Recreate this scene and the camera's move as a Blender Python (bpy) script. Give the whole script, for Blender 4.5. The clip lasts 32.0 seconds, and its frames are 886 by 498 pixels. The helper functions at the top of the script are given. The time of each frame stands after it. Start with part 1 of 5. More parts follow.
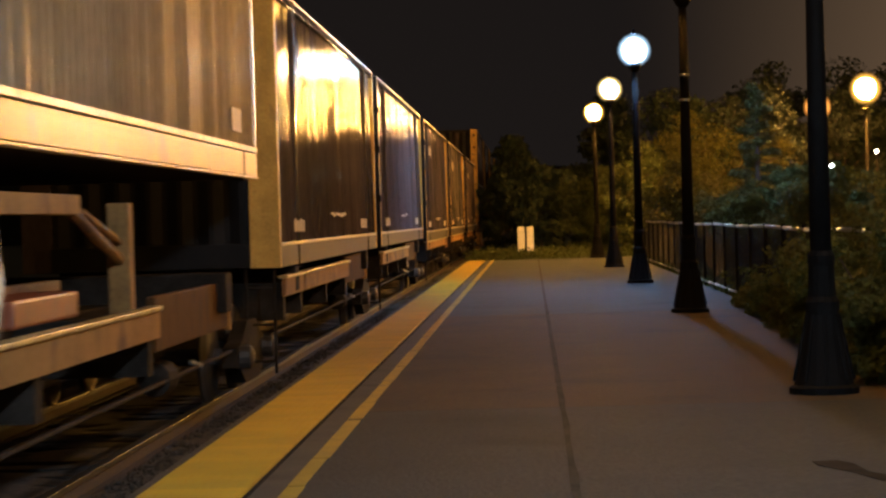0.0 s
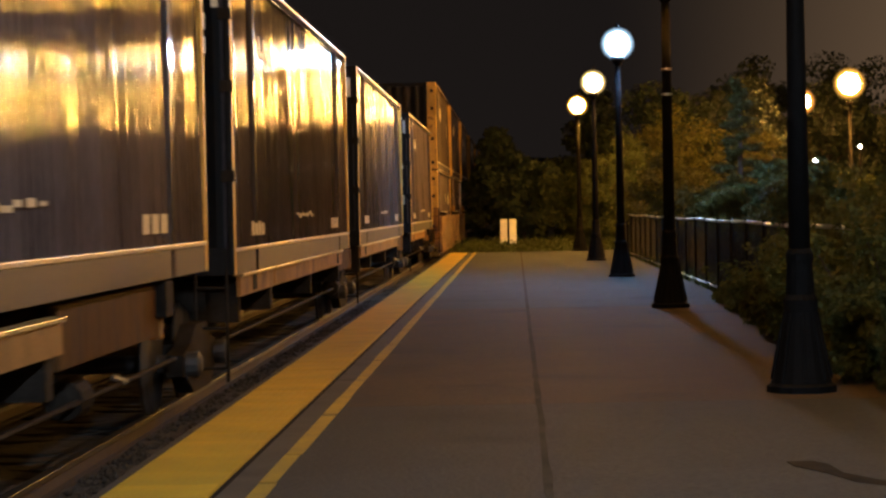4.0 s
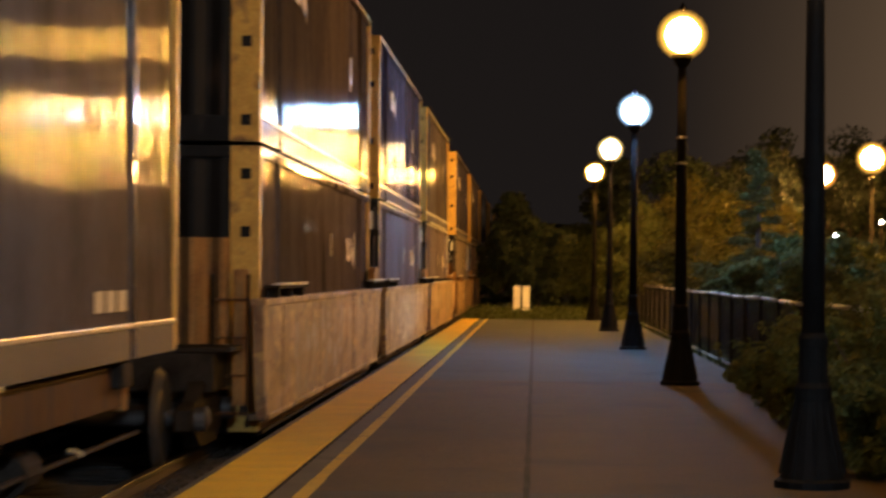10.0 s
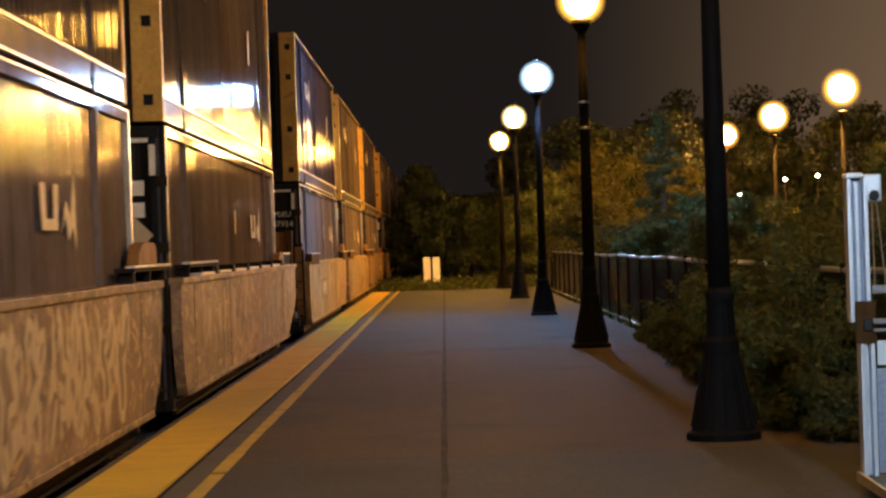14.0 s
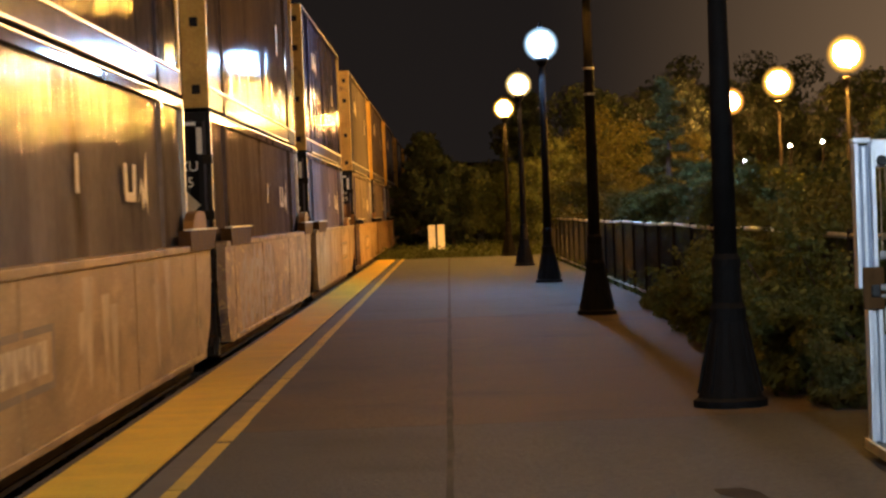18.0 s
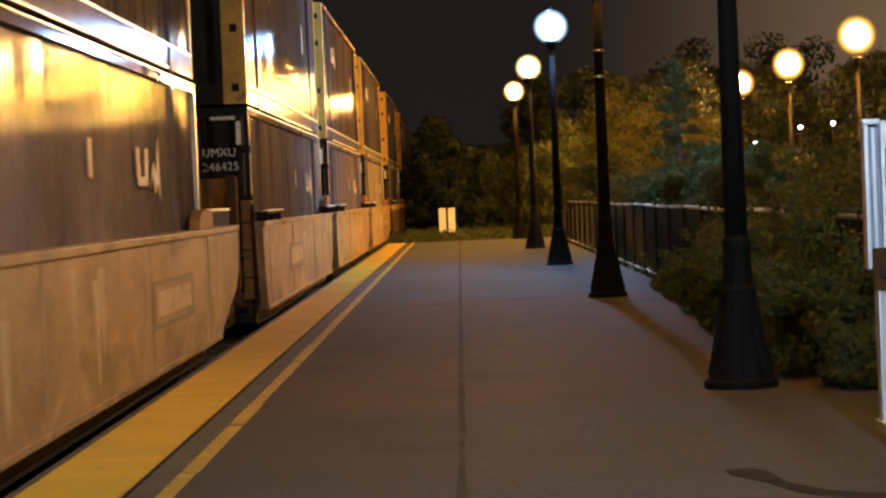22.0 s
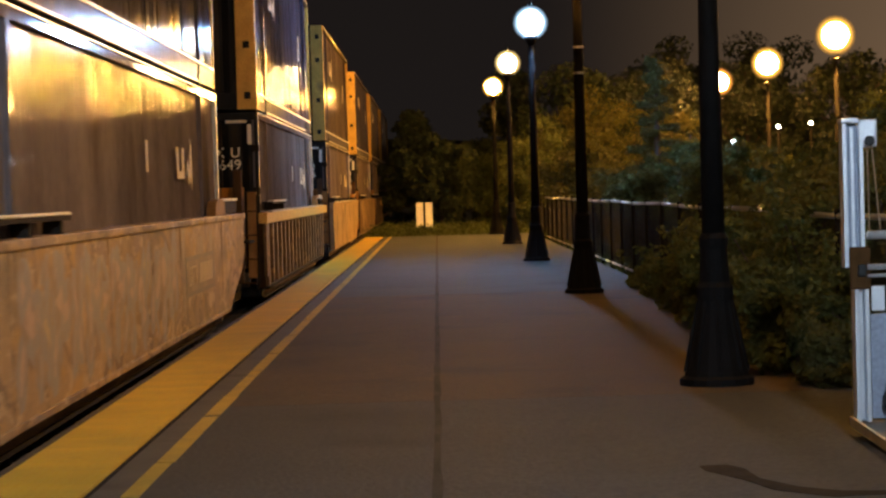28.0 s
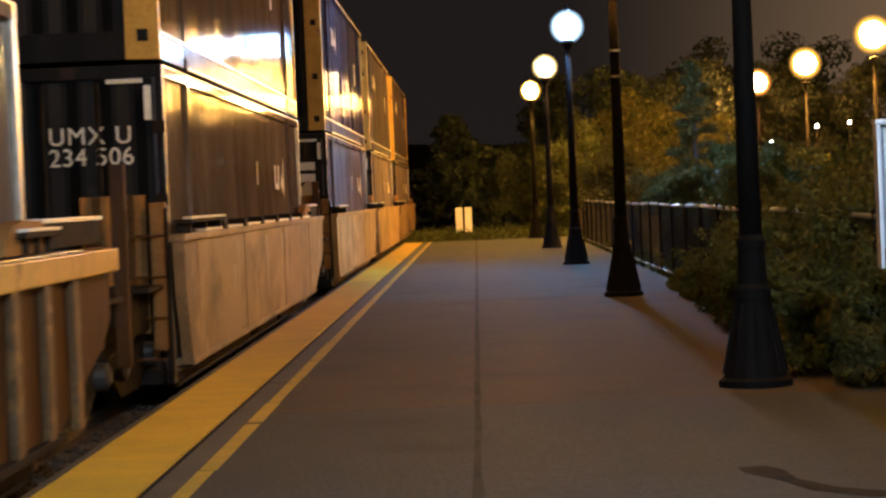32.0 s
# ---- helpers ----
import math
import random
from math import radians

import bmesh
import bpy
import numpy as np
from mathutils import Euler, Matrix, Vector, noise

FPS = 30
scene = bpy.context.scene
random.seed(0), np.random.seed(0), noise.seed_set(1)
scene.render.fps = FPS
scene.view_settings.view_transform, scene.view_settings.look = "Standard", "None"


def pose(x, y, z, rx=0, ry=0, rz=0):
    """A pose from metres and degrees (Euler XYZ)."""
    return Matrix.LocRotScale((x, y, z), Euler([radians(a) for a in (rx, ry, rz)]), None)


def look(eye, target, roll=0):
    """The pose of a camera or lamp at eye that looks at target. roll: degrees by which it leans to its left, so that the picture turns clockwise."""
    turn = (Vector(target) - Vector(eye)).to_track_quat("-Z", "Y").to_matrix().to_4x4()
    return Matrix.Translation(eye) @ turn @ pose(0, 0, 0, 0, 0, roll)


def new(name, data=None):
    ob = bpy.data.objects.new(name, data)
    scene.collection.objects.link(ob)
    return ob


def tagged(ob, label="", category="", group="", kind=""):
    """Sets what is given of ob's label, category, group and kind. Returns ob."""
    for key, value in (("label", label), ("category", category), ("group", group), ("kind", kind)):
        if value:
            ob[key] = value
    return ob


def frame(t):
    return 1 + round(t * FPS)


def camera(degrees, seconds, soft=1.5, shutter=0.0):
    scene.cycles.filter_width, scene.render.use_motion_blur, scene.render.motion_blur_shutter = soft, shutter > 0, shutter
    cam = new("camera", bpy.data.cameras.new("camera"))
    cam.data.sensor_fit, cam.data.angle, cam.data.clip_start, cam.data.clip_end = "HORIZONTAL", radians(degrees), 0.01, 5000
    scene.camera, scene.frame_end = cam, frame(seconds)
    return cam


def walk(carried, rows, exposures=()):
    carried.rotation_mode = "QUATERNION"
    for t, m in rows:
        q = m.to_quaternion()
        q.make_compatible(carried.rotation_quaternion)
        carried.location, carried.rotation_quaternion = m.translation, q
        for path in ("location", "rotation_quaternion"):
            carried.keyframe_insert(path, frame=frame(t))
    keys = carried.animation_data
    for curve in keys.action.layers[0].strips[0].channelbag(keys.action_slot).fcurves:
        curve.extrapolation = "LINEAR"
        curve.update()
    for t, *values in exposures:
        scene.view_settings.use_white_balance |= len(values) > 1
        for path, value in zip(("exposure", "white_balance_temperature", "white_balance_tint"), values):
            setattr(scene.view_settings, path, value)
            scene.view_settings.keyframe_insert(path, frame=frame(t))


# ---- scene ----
# ---- camera ----
cam = camera(21.39, 32.0, soft=2.5, shutter=0.5)
PATH = [
    (0, (-0.244, -1.321, 1.454), (-2.524, 58.631, 0.680), -1.63),
    (0.5, (-0.226, -1.113, 1.453), (-2.471, 58.840, 0.614), -1.73),
    (1, (-0.259, -1.241, 1.457), (-2.662, 58.704, 0.511), -1.29),
    (1.5, (-0.267, -1.272, 1.456), (-2.730, 58.670, 0.505), -0.91),
    (2, (-0.277, -1.354, 1.449), (-2.531, 58.598, 0.696), -1.01),
    (2.5, (-0.271, -1.402, 1.467), (-2.346, 58.557, 0.690), -0.99),
    (3, (-0.288, -1.489, 1.464), (-2.211, 58.473, 0.540), -0.99),
    (3.5, (-0.248, -1.228, 1.475), (-2.078, 58.736, 0.458), -1.23),
    (5.5, (-0.108, -1.269, 1.508), (-2.238, 58.687, 0.645), -0.84),
    (6, (-0.119, -0.957, 1.542), (-2.030, 59.011, 1.940), -1.06),
    (6.5, (-0.120, -0.888, 1.525), (0.768, 59.080, 3.267), -0.97),
    (7, (-0.035, -0.579, 1.531), (0.483, 59.419, 1.305), -1.63),
    (7.5, (0.043, -0.141, 1.520), (-3.242, 59.762, 0.611), -0.74),
    (8, (0.058, -0.330, 1.529), (-4.154, 59.514, 0.555), -0.89),
    (8.5, (0.003, -0.067, 1.554), (-3.605, 59.819, 0.706), -1.75),
    (9, (-0.027, -0.020, 1.554), (-2.375, 59.930, 0.859), -2.06),
    (9.5, (-0.017, 0.217, 1.531), (-3.782, 60.096, 1.004), -0.30),
    (10, (-0.000, 0.097, 1.535), (-2.358, 60.048, 2.132), 0.49),
    (10.5, (-0.006, -0.045, 1.512), (-0.233, 59.944, 2.663), -0.75),
    (11, (0.008, -0.054, 1.514), (0.087, 59.934, 2.696), -1.58),
    (11.5, (0.004, -0.066, 1.520), (0.376, 59.928, 2.292), -1.91),
    (12, (0.005, -0.096, 1.504), (0.497, 59.901, 1.781), -2.23),
    (12.5, (0.014, -0.112, 1.506), (0.681, 59.884, 1.343), -2.24),
    (13, (0.005, -0.147, 1.500), (0.294, 59.850, 0.989), -2.10),
    (13.5, (0.007, -0.096, 1.505), (-0.001, 59.903, 1.185), -1.71),
    (14, (0.003, -0.105, 1.498), (-0.034, 59.895, 1.399), -1.90),
    (14.5, (0.007, -0.134, 1.496), (-0.138, 59.866, 1.267), -2.07),
    (16.5, (0.003, 0.030, 1.495), (-0.813, 60.018, 0.682), -1.41),
    (17, (0.001, -0.077, 1.493), (-0.632, 59.915, 0.752), -1.64),
    (17.5, (0.005, -0.009, 1.505), (-0.306, 59.986, 0.738), -2.00),
    (18, (0.001, -0.024, 1.495), (-0.186, 59.968, 0.573), -2.13),
    (18.5, (0.004, -0.054, 1.500), (0.071, 59.933, 0.266), -1.87),
    (19, (-0.002, -0.105, 1.492), (0.210, 59.878, 0.102), -2.02),
    (19.5, (0.001, -0.100, 1.494), (-0.167, 59.880, -0.013), -2.13),
    (20, (0.002, -0.013, 1.501), (-0.590, 59.965, -0.014), -2.07),
    (20.5, (-0.004, -0.015, 1.496), (-0.733, 59.960, -0.082), -1.97),
    (21, (-0.000, 0.007, 1.503), (-0.547, 59.987, 0.065), -2.11),
    (21.5, (0.005, -0.076, 1.491), (-0.443, 59.912, 0.379), -2.43),
    (22, (-0.001, -0.073, 1.493), (-0.476, 59.910, 0.151), -2.37),
    (22.5, (-0.003, -0.045, 1.496), (-0.200, 59.941, 0.202), -2.17),
    (23, (-0.011, -0.115, 1.492), (0.025, 59.875, 0.371), -1.94),
    (23.5, (-0.015, -0.023, 1.499), (0.113, 59.961, 0.119), -1.65),
    (24, (-0.011, -0.028, 1.493), (0.307, 59.954, 0.074), -1.70),
    (24.5, (-0.012, -0.090, 1.490), (0.332, 59.898, 0.372), -1.65),
    (25, (-0.006, -0.033, 1.488), (0.235, 59.959, 0.539), -1.61),
    (25.5, (-0.008, -0.138, 1.488), (0.380, 59.851, 0.368), -1.71),
    (27.5, (-0.006, -0.124, 1.486), (0.212, 59.858, 0.015), -1.37),
    (28, (-0.010, -0.090, 1.485), (0.108, 59.892, -0.005), -1.62),
    (28.5, (-0.005, -0.082, 1.491), (-0.265, 59.889, -0.374), -1.51),
    (29, (0.011, 0.016, 1.488), (-1.602, 59.932, -1.227), -1.55),
    (29.5, (-0.005, 0.079, 1.500), (-4.132, 59.824, -2.168), -1.95),
    (30, (-0.003, 0.043, 1.496), (-5.012, 59.700, -2.496), -1.91),
    (30.5, (0.011, -0.099, 1.494), (-3.499, 59.718, -1.618), -1.90),
    (31, (0.002, -0.106, 1.486), (-1.779, 59.836, -0.446), -2.28),
    (31.5, (0.008, -0.230, 1.493), (-1.025, 59.737, -0.195), -2.22),
    (32, (0.007, -0.180, 1.496), (-0.902, 59.798, 0.158), -2.41),
]
# the clip's own exposure creeps up as the pale cars fill the picture
walk(cam, [(t, look(eye, target, roll)) for t, eye, target, roll in PATH],
     exposures=[(0.0, -0.05), (0.5, 0.1), (1.0, 0.28), (1.6, 0.4), (2.4, 0.35), (3.0, -0.08), (3.5, -0.1), (5.5, -0.1), (7.5, -0.1), (10.0, 0.0), (13.0, 0.08), (19.0, 0.24), (25.0, 0.32), (27.5, 0.0), (28.3, 0.05), (29.0, 0.38), (29.6, 0.5), (30.4, 0.55), (31.0, 0.45), (32.0, 0.28)])

# ---- world and exposure ----
world = bpy.data.worlds.new("night_sky")
scene.world = world
world.use_nodes = True
wn = world.node_tree.nodes
wl = world.node_tree.links
w_bg = wn["Background"]
w_geo = wn.new("ShaderNodeTexCoord")
w_sep = wn.new("ShaderNodeSeparateXYZ")
w_ramp = wn.new("ShaderNodeValToRGB")
wl.new(w_geo.outputs["Generated"], w_sep.inputs[0])
wl.new(w_sep.outputs["Z"], w_ramp.inputs[0])
# amber haze of the lot lamps on the right, put into the sky colour
w_side = wn.new("ShaderNodeMapRange")
w_side.interpolation_type = "SMOOTHSTEP"
w_side.inputs["From Min"].default_value, w_side.inputs["From Max"].default_value = 0.035, 0.24
wl.new(w_sep.outputs["X"], w_side.inputs["Value"])
w_mix = wn.new("ShaderNodeMix")
w_mix.data_type, w_mix.blend_type = "RGBA", "ADD"
w_mix.inputs["B"].default_value = (0.15, 0.091, 0.048, 1)
w_low = wn.new("ShaderNodeMapRange")
w_low.inputs["From Min"].default_value, w_low.inputs["From Max"].default_value = 0.03, 0.24
w_low.inputs["To Min"].default_value, w_low.inputs["To Max"].default_value = 1.0, 0.45
wl.new(w_sep.outputs["Z"], w_low.inputs["Value"])
w_mul = wn.new("ShaderNodeMath")
w_mul.operation = "MULTIPLY"
wl.new(w_side.outputs[0], w_mul.inputs[0])
wl.new(w_low.outputs[0], w_mul.inputs[1])
wl.new(w_mul.outputs[0], w_mix.inputs["Factor"])
wl.new(w_ramp.outputs[0], w_mix.inputs["A"])
# faint warm tone near the horizon, fading into a black night sky
w_ramp.color_ramp.elements[0].position = 0.0
w_ramp.color_ramp.elements[0].color = (0.0115, 0.0090, 0.0082, 1)
w_ramp.color_ramp.elements[1].position = 0.5
w_ramp.color_ramp.elements[1].color = (0.0070, 0.0058, 0.0056, 1)
wl.new(w_mix.outputs["Result"], w_bg.inputs["Color"])
w_bg.inputs["Strength"].default_value = 1.0

SODIUM = (1.0, 0.45, 0.075)
COOL = (0.66, 0.83, 1.0)

# ---- materials ----
MATS = {}


def nt(name):
    m = bpy.data.materials.new(name)
    m.use_nodes = True
    return m, m.node_tree.nodes, m.node_tree.links, m.node_tree.nodes["Principled BSDF"]


def surf(name, col, rough=0.5, metal=0.0, var=0.25, scale=3.0, fine=45.0, bump=0.15, stretch=(1, 1, 1),
         dirt=None, dirt_at=0.6, dirt_scale=1.5, coat=0.0, coat_rough=0.09, rnd=0.0, spec=0.5, rvar=0.1, grain=0.35):
    """Painted, mineral or metal surface: broad patches, fine grain with relief, and dirt with edges of its own."""
    m, n, l, b = nt(name)
    co = n.new("ShaderNodeTexCoord")
    mp = n.new("ShaderNodeMapping")
    mp.inputs["Scale"].default_value = stretch
    l.new(co.outputs["Object"], mp.inputs[0])
    info = n.new("ShaderNodeObjectInfo")
    addv = n.new("ShaderNodeVectorMath")
    addv.operation = "ADD"
    sc = n.new("ShaderNodeVectorMath")
    sc.operation = "SCALE"
    sc.inputs[0].default_value = (17.0, 31.0, 11.0)
    l.new(info.outputs["Random"], sc.inputs["Scale"])
    l.new(mp.outputs[0], addv.inputs[0])
    l.new(sc.outputs[0], addv.inputs[1])
    n1 = n.new("ShaderNodeTexNoise")
    n1.inputs["Scale"].default_value = scale
    n1.inputs["Detail"].default_value = 5
    n2 = n.new("ShaderNodeTexNoise")
    n2.inputs["Scale"].default_value = fine
    n2.inputs["Detail"].default_value = 3
    l.new(addv.outputs[0], n1.inputs["Vector"])
    l.new(addv.outputs[0], n2.inputs["Vector"])
    r1 = n.new("ShaderNodeValToRGB")
    r1.color_ramp.elements[0].position = 0.3
    r1.color_ramp.elements[1].position = 0.7
    r1.color_ramp.elements[0].color = (*[c * (1 - var) for c in col], 1)
    r1.color_ramp.elements[1].color = (*[min(1, c * (1 + var)) for c in col], 1)
    l.new(n1.outputs["Fac"], r1.inputs[0])
    mx = n.new("ShaderNodeMix")
    mx.data_type, mx.blend_type = "RGBA", "OVERLAY"
    mx.inputs["Factor"].default_value = grain
    l.new(r1.outputs[0], mx.inputs["A"])
    l.new(n2.outputs["Fac"], mx.inputs["B"])
    out = mx.outputs["Result"]
    if dirt:
        n3 = n.new("ShaderNodeTexNoise")
        n3.inputs["Scale"].default_value = dirt_scale
        n3.inputs["Detail"].default_value = 8
        l.new(addv.outputs[0], n3.inputs["Vector"])
        r3 = n.new("ShaderNodeValToRGB")
        r3.color_ramp.elements[0].position = dirt_at - 0.06
        r3.color_ramp.elements[1].position = dirt_at + 0.06
        l.new(n3.outputs["Fac"], r3.inputs[0])
        m3 = n.new("ShaderNodeMix")
        m3.data_type = "RGBA"
        l.new(r3.outputs[0], m3.inputs["Factor"])
        l.new(out, m3.inputs["A"])
        m3.inputs["B"].default_value = (*dirt, 1)
        out = m3.outputs["Result"]
    if rnd:
        hsv = n.new("ShaderNodeHueSaturation")
        mr = n.new("ShaderNodeMapRange")
        mr.inputs["To Min"].default_value, mr.inputs["To Max"].default_value = 1 - rnd, 1 + rnd
        l.new(info.outputs["Random"], mr.inputs["Value"])
        l.new(mr.outputs[0], hsv.inputs["Value"])
        l.new(out, hsv.inputs["Color"])
        out = hsv.outputs[0]
    l.new(out, b.inputs["Base Color"])
    rr = n.new("ShaderNodeMapRange")
    rr.inputs["To Min"].default_value, rr.inputs["To Max"].default_value = max(0.02, rough - rvar), min(1, rough + rvar)
    l.new(n1.outputs["Fac"], rr.inputs["Value"])
    l.new(rr.outputs[0], b.inputs["Roughness"])
    b.inputs["Metallic"].default_value = metal
    b.inputs["Coat Weight"].default_value = coat
    b.inputs["Coat Roughness"].default_value = coat_rough
    b.inputs["Specular IOR Level"].default_value = spec
    if bump:
        bp = n.new("ShaderNodeBump")
        bp.inputs["Strength"].default_value = bump
        bp.inputs["Distance"].default_value = 0.01
        l.new(n2.outputs["Fac"], bp.inputs["Height"])
        l.new(bp.outputs[0], b.inputs["Normal"])
    MATS[name] = m
    return m


def glow(name, col, strength):
    m, n, l, b = nt(name)
    b.inputs["Base Color"].default_value = (*col, 1)
    b.inputs["Emission Color"].default_value = (*col, 1)
    b.inputs["Emission Strength"].default_value = strength
    MATS[name] = m
    return m


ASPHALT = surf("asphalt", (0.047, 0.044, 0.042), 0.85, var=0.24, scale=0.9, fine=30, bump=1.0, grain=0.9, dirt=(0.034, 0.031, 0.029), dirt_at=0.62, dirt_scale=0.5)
# browner and bluer tints put the amber and white lamp pools into the asphalt
ASPHALT_AMBER_POOL = surf("amber_pool_asphalt", (0.068, 0.042, 0.023), 0.85, var=0.24, scale=0.9, fine=30, bump=1.0, grain=0.9, dirt=(0.040, 0.030, 0.024), dirt_at=0.62, dirt_scale=0.5)
ASPHALT_COOL_POOL = surf("cool_pool_asphalt", (0.052, 0.052, 0.055), 0.85, var=0.24, scale=0.9, fine=30, bump=1.0, grain=0.9, dirt=(0.040, 0.039, 0.040), dirt_at=0.62, dirt_scale=0.5)
CONCRETE = surf("concrete", (0.23, 0.21, 0.19), 0.8, var=0.2, scale=2.0, fine=60, bump=0.3, dirt=(0.10, 0.09, 0.08), dirt_at=0.62)
DARKBAND = surf("dark_band", (0.088, 0.076, 0.066), 0.8, var=0.25, scale=2.0, fine=60, bump=0.3, dirt=(0.06, 0.05, 0.042), dirt_at=0.6)
COPING = surf("dark_coping", (0.075, 0.062, 0.052), 0.8, var=0.3, scale=2.5, fine=50, bump=0.4)
TACTILE = surf("tactile_yellow", (0.80, 0.51, 0.045), 0.6, var=0.12, scale=1.6, fine=55, bump=0.2, dirt=(0.52, 0.30, 0.04), dirt_at=0.74, rnd=0.05)
LINE = surf("worn_line_paint", (0.541, 0.361, 0.041), 0.7, var=0.15, scale=3, fine=60, bump=0.3, dirt=(0.20, 0.17, 0.13), dirt_at=0.66, dirt_scale=2.2)
# brown for the shadow arc painted near the lift
SHADOW_ARC = surf("painted_shadow_arc", (0.045, 0.032, 0.022), 0.95, var=0.3, bump=0.2, spec=0.05)
SEAL = surf("crack_seal", (0.026, 0.022, 0.020), 0.95, var=0.2, bump=0.3, spec=0.05)
TAR = surf("joint_tar", (0.060, 0.052, 0.045), 0.9, var=0.35, scale=1.5, fine=40, bump=0.6, spec=0.1)
BALLAST = surf("ballast", (0.055, 0.043, 0.034), 0.9, var=0.5, scale=14, fine=40, bump=1.0)
TIE = surf("tie_timber", (0.022, 0.017, 0.013), 0.85, var=0.3, scale=3, fine=40, stretch=(0.3, 3, 3), bump=0.5)
FILLER = surf("joint_filler", (0.045, 0.040, 0.037), 0.95, var=0.2, bump=0.3, spec=0.05)
RAIL = surf("rail_steel", (0.065, 0.062, 0.06), 0.45, metal=0.9, var=0.2, bump=0.05)
RAILSIDE = surf("rail_rust", (0.055, 0.034, 0.024), 0.8, var=0.3, bump=0.3)
GRASS = surf("night_grass", (0.040, 0.048, 0.022), 0.9, var=0.5, scale=2.0, fine=30, bump=1.0)


def leafy(name, col, through_col, tint=0.35, share_of=0.42):
    """Leaf: dull upper side, light let through, and a tone of its own for each leaf."""
    m, n, l, b = nt(name)
    geo = n.new("ShaderNodeNewGeometry")
    hsv = n.new("ShaderNodeHueSaturation")
    hsv.inputs["Color"].default_value = (*col, 1)
    mr = n.new("ShaderNodeMapRange")
    mr.inputs["To Min"].default_value, mr.inputs["To Max"].default_value = 1 - tint, 1 + tint
    l.new(geo.outputs["Random Per Island"], mr.inputs["Value"])
    l.new(mr.outputs[0], hsv.inputs["Value"])
    mh = n.new("ShaderNodeMapRange")
    mh.inputs["To Min"].default_value, mh.inputs["To Max"].default_value = 0.475, 0.515
    l.new(geo.outputs["Random Per Island"], mh.inputs["Value"])
    l.new(mh.outputs[0], hsv.inputs["Hue"])
    l.new(hsv.outputs[0], b.inputs["Base Color"])
    b.inputs["Roughness"].default_value = 0.65
    b.inputs["Specular IOR Level"].default_value = 0.15
    tl = n.new("ShaderNodeBsdfTranslucent")
    tl.inputs["Color"].default_value = (*through_col, 1)
    mx = n.new("ShaderNodeMixShader")
    mx.inputs[0].default_value = share_of
    l.new(b.outputs[0], mx.inputs[1])
    l.new(tl.outputs[0], mx.inputs[2])
    l.new(mx.outputs[0], n["Material Output"].inputs["Surface"])
    MATS[name] = m
    return m


LEAF_A = leafy("leaf_olive", (0.115, 0.112, 0.040), (0.110, 0.115, 0.022))
LEAF_B = leafy("leaf_green", (0.095, 0.112, 0.042), (0.085, 0.105, 0.022))
# darkened leaf copy: the far trees' lack of light is put into the colour
LEAF_FAR_DIM = leafy("far_dimmed_leaf", (0.040, 0.055, 0.030), (0.020, 0.030, 0.010), 0.3, 0.1)
BARK = surf("bark", (0.07, 0.05, 0.035), 0.9, var=0.4, stretch=(4, 4, 1), bump=0.6)
POSTMAT = surf("lamp_post_paint", (0.009, 0.008, 0.008), 0.75, var=0.3, scale=5, fine=40, bump=0.15, spec=0.12)
BAND = surf("post_band", (0.40, 0.38, 0.34), 0.35, metal=0.6, var=0.1, bump=0.05)
FENCE = surf("fence_vinyl", (0.013, 0.012, 0.011), 0.7, spec=0.05, var=0.2, bump=0.05)
GALV = surf("galvanised_rail", (0.55, 0.53, 0.50), 0.35, metal=0.8, var=0.15, scale=8, bump=0.05)
ALU = surf("aluminium", (0.80, 0.83, 0.88), 0.36, metal=0.6, var=0.06, scale=6, fine=30, bump=0.04)
PANEL = surf("lift_panel", (0.30, 0.34, 0.44), 0.5, metal=0.1, var=0.10, scale=4, bump=0.05)
WHITEPLATE = surf("white_plate", (0.80, 0.84, 0.88), 0.45, var=0.06, scale=5, bump=0.02)
CABLE = surf("bronze_cable", (0.30, 0.21, 0.12), 0.45, metal=0.4, var=0.2, bump=0.0)
DECKEDGE = surf("deck_edge_paint", (0.62, 0.50, 0.28), 0.55, var=0.2, scale=6, bump=0.05)
RUBBER = surf("black_rubber", (0.02, 0.02, 0.02), 0.7, var=0.2, bump=0.1)
SIGNWHITE = surf("sign_face", (0.62, 0.58, 0.50), 0.4, var=0.06, scale=3, bump=0.02)
REFLECT = surf("marking_white", (0.80, 0.76, 0.66), 0.45, var=0.1, scale=6, bump=0.02)

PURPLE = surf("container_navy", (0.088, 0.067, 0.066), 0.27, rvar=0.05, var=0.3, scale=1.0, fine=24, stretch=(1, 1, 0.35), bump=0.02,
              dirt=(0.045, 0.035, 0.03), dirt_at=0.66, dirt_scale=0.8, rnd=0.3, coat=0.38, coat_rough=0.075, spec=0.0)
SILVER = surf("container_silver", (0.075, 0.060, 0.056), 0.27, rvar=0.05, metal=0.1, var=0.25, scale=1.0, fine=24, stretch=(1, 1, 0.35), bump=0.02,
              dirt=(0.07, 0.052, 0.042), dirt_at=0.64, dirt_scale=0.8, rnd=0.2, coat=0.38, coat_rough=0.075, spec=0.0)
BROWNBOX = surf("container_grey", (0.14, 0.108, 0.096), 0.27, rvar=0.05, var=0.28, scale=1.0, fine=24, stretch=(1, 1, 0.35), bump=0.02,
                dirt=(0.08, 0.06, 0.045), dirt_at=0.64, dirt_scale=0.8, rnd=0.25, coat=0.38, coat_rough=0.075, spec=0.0)
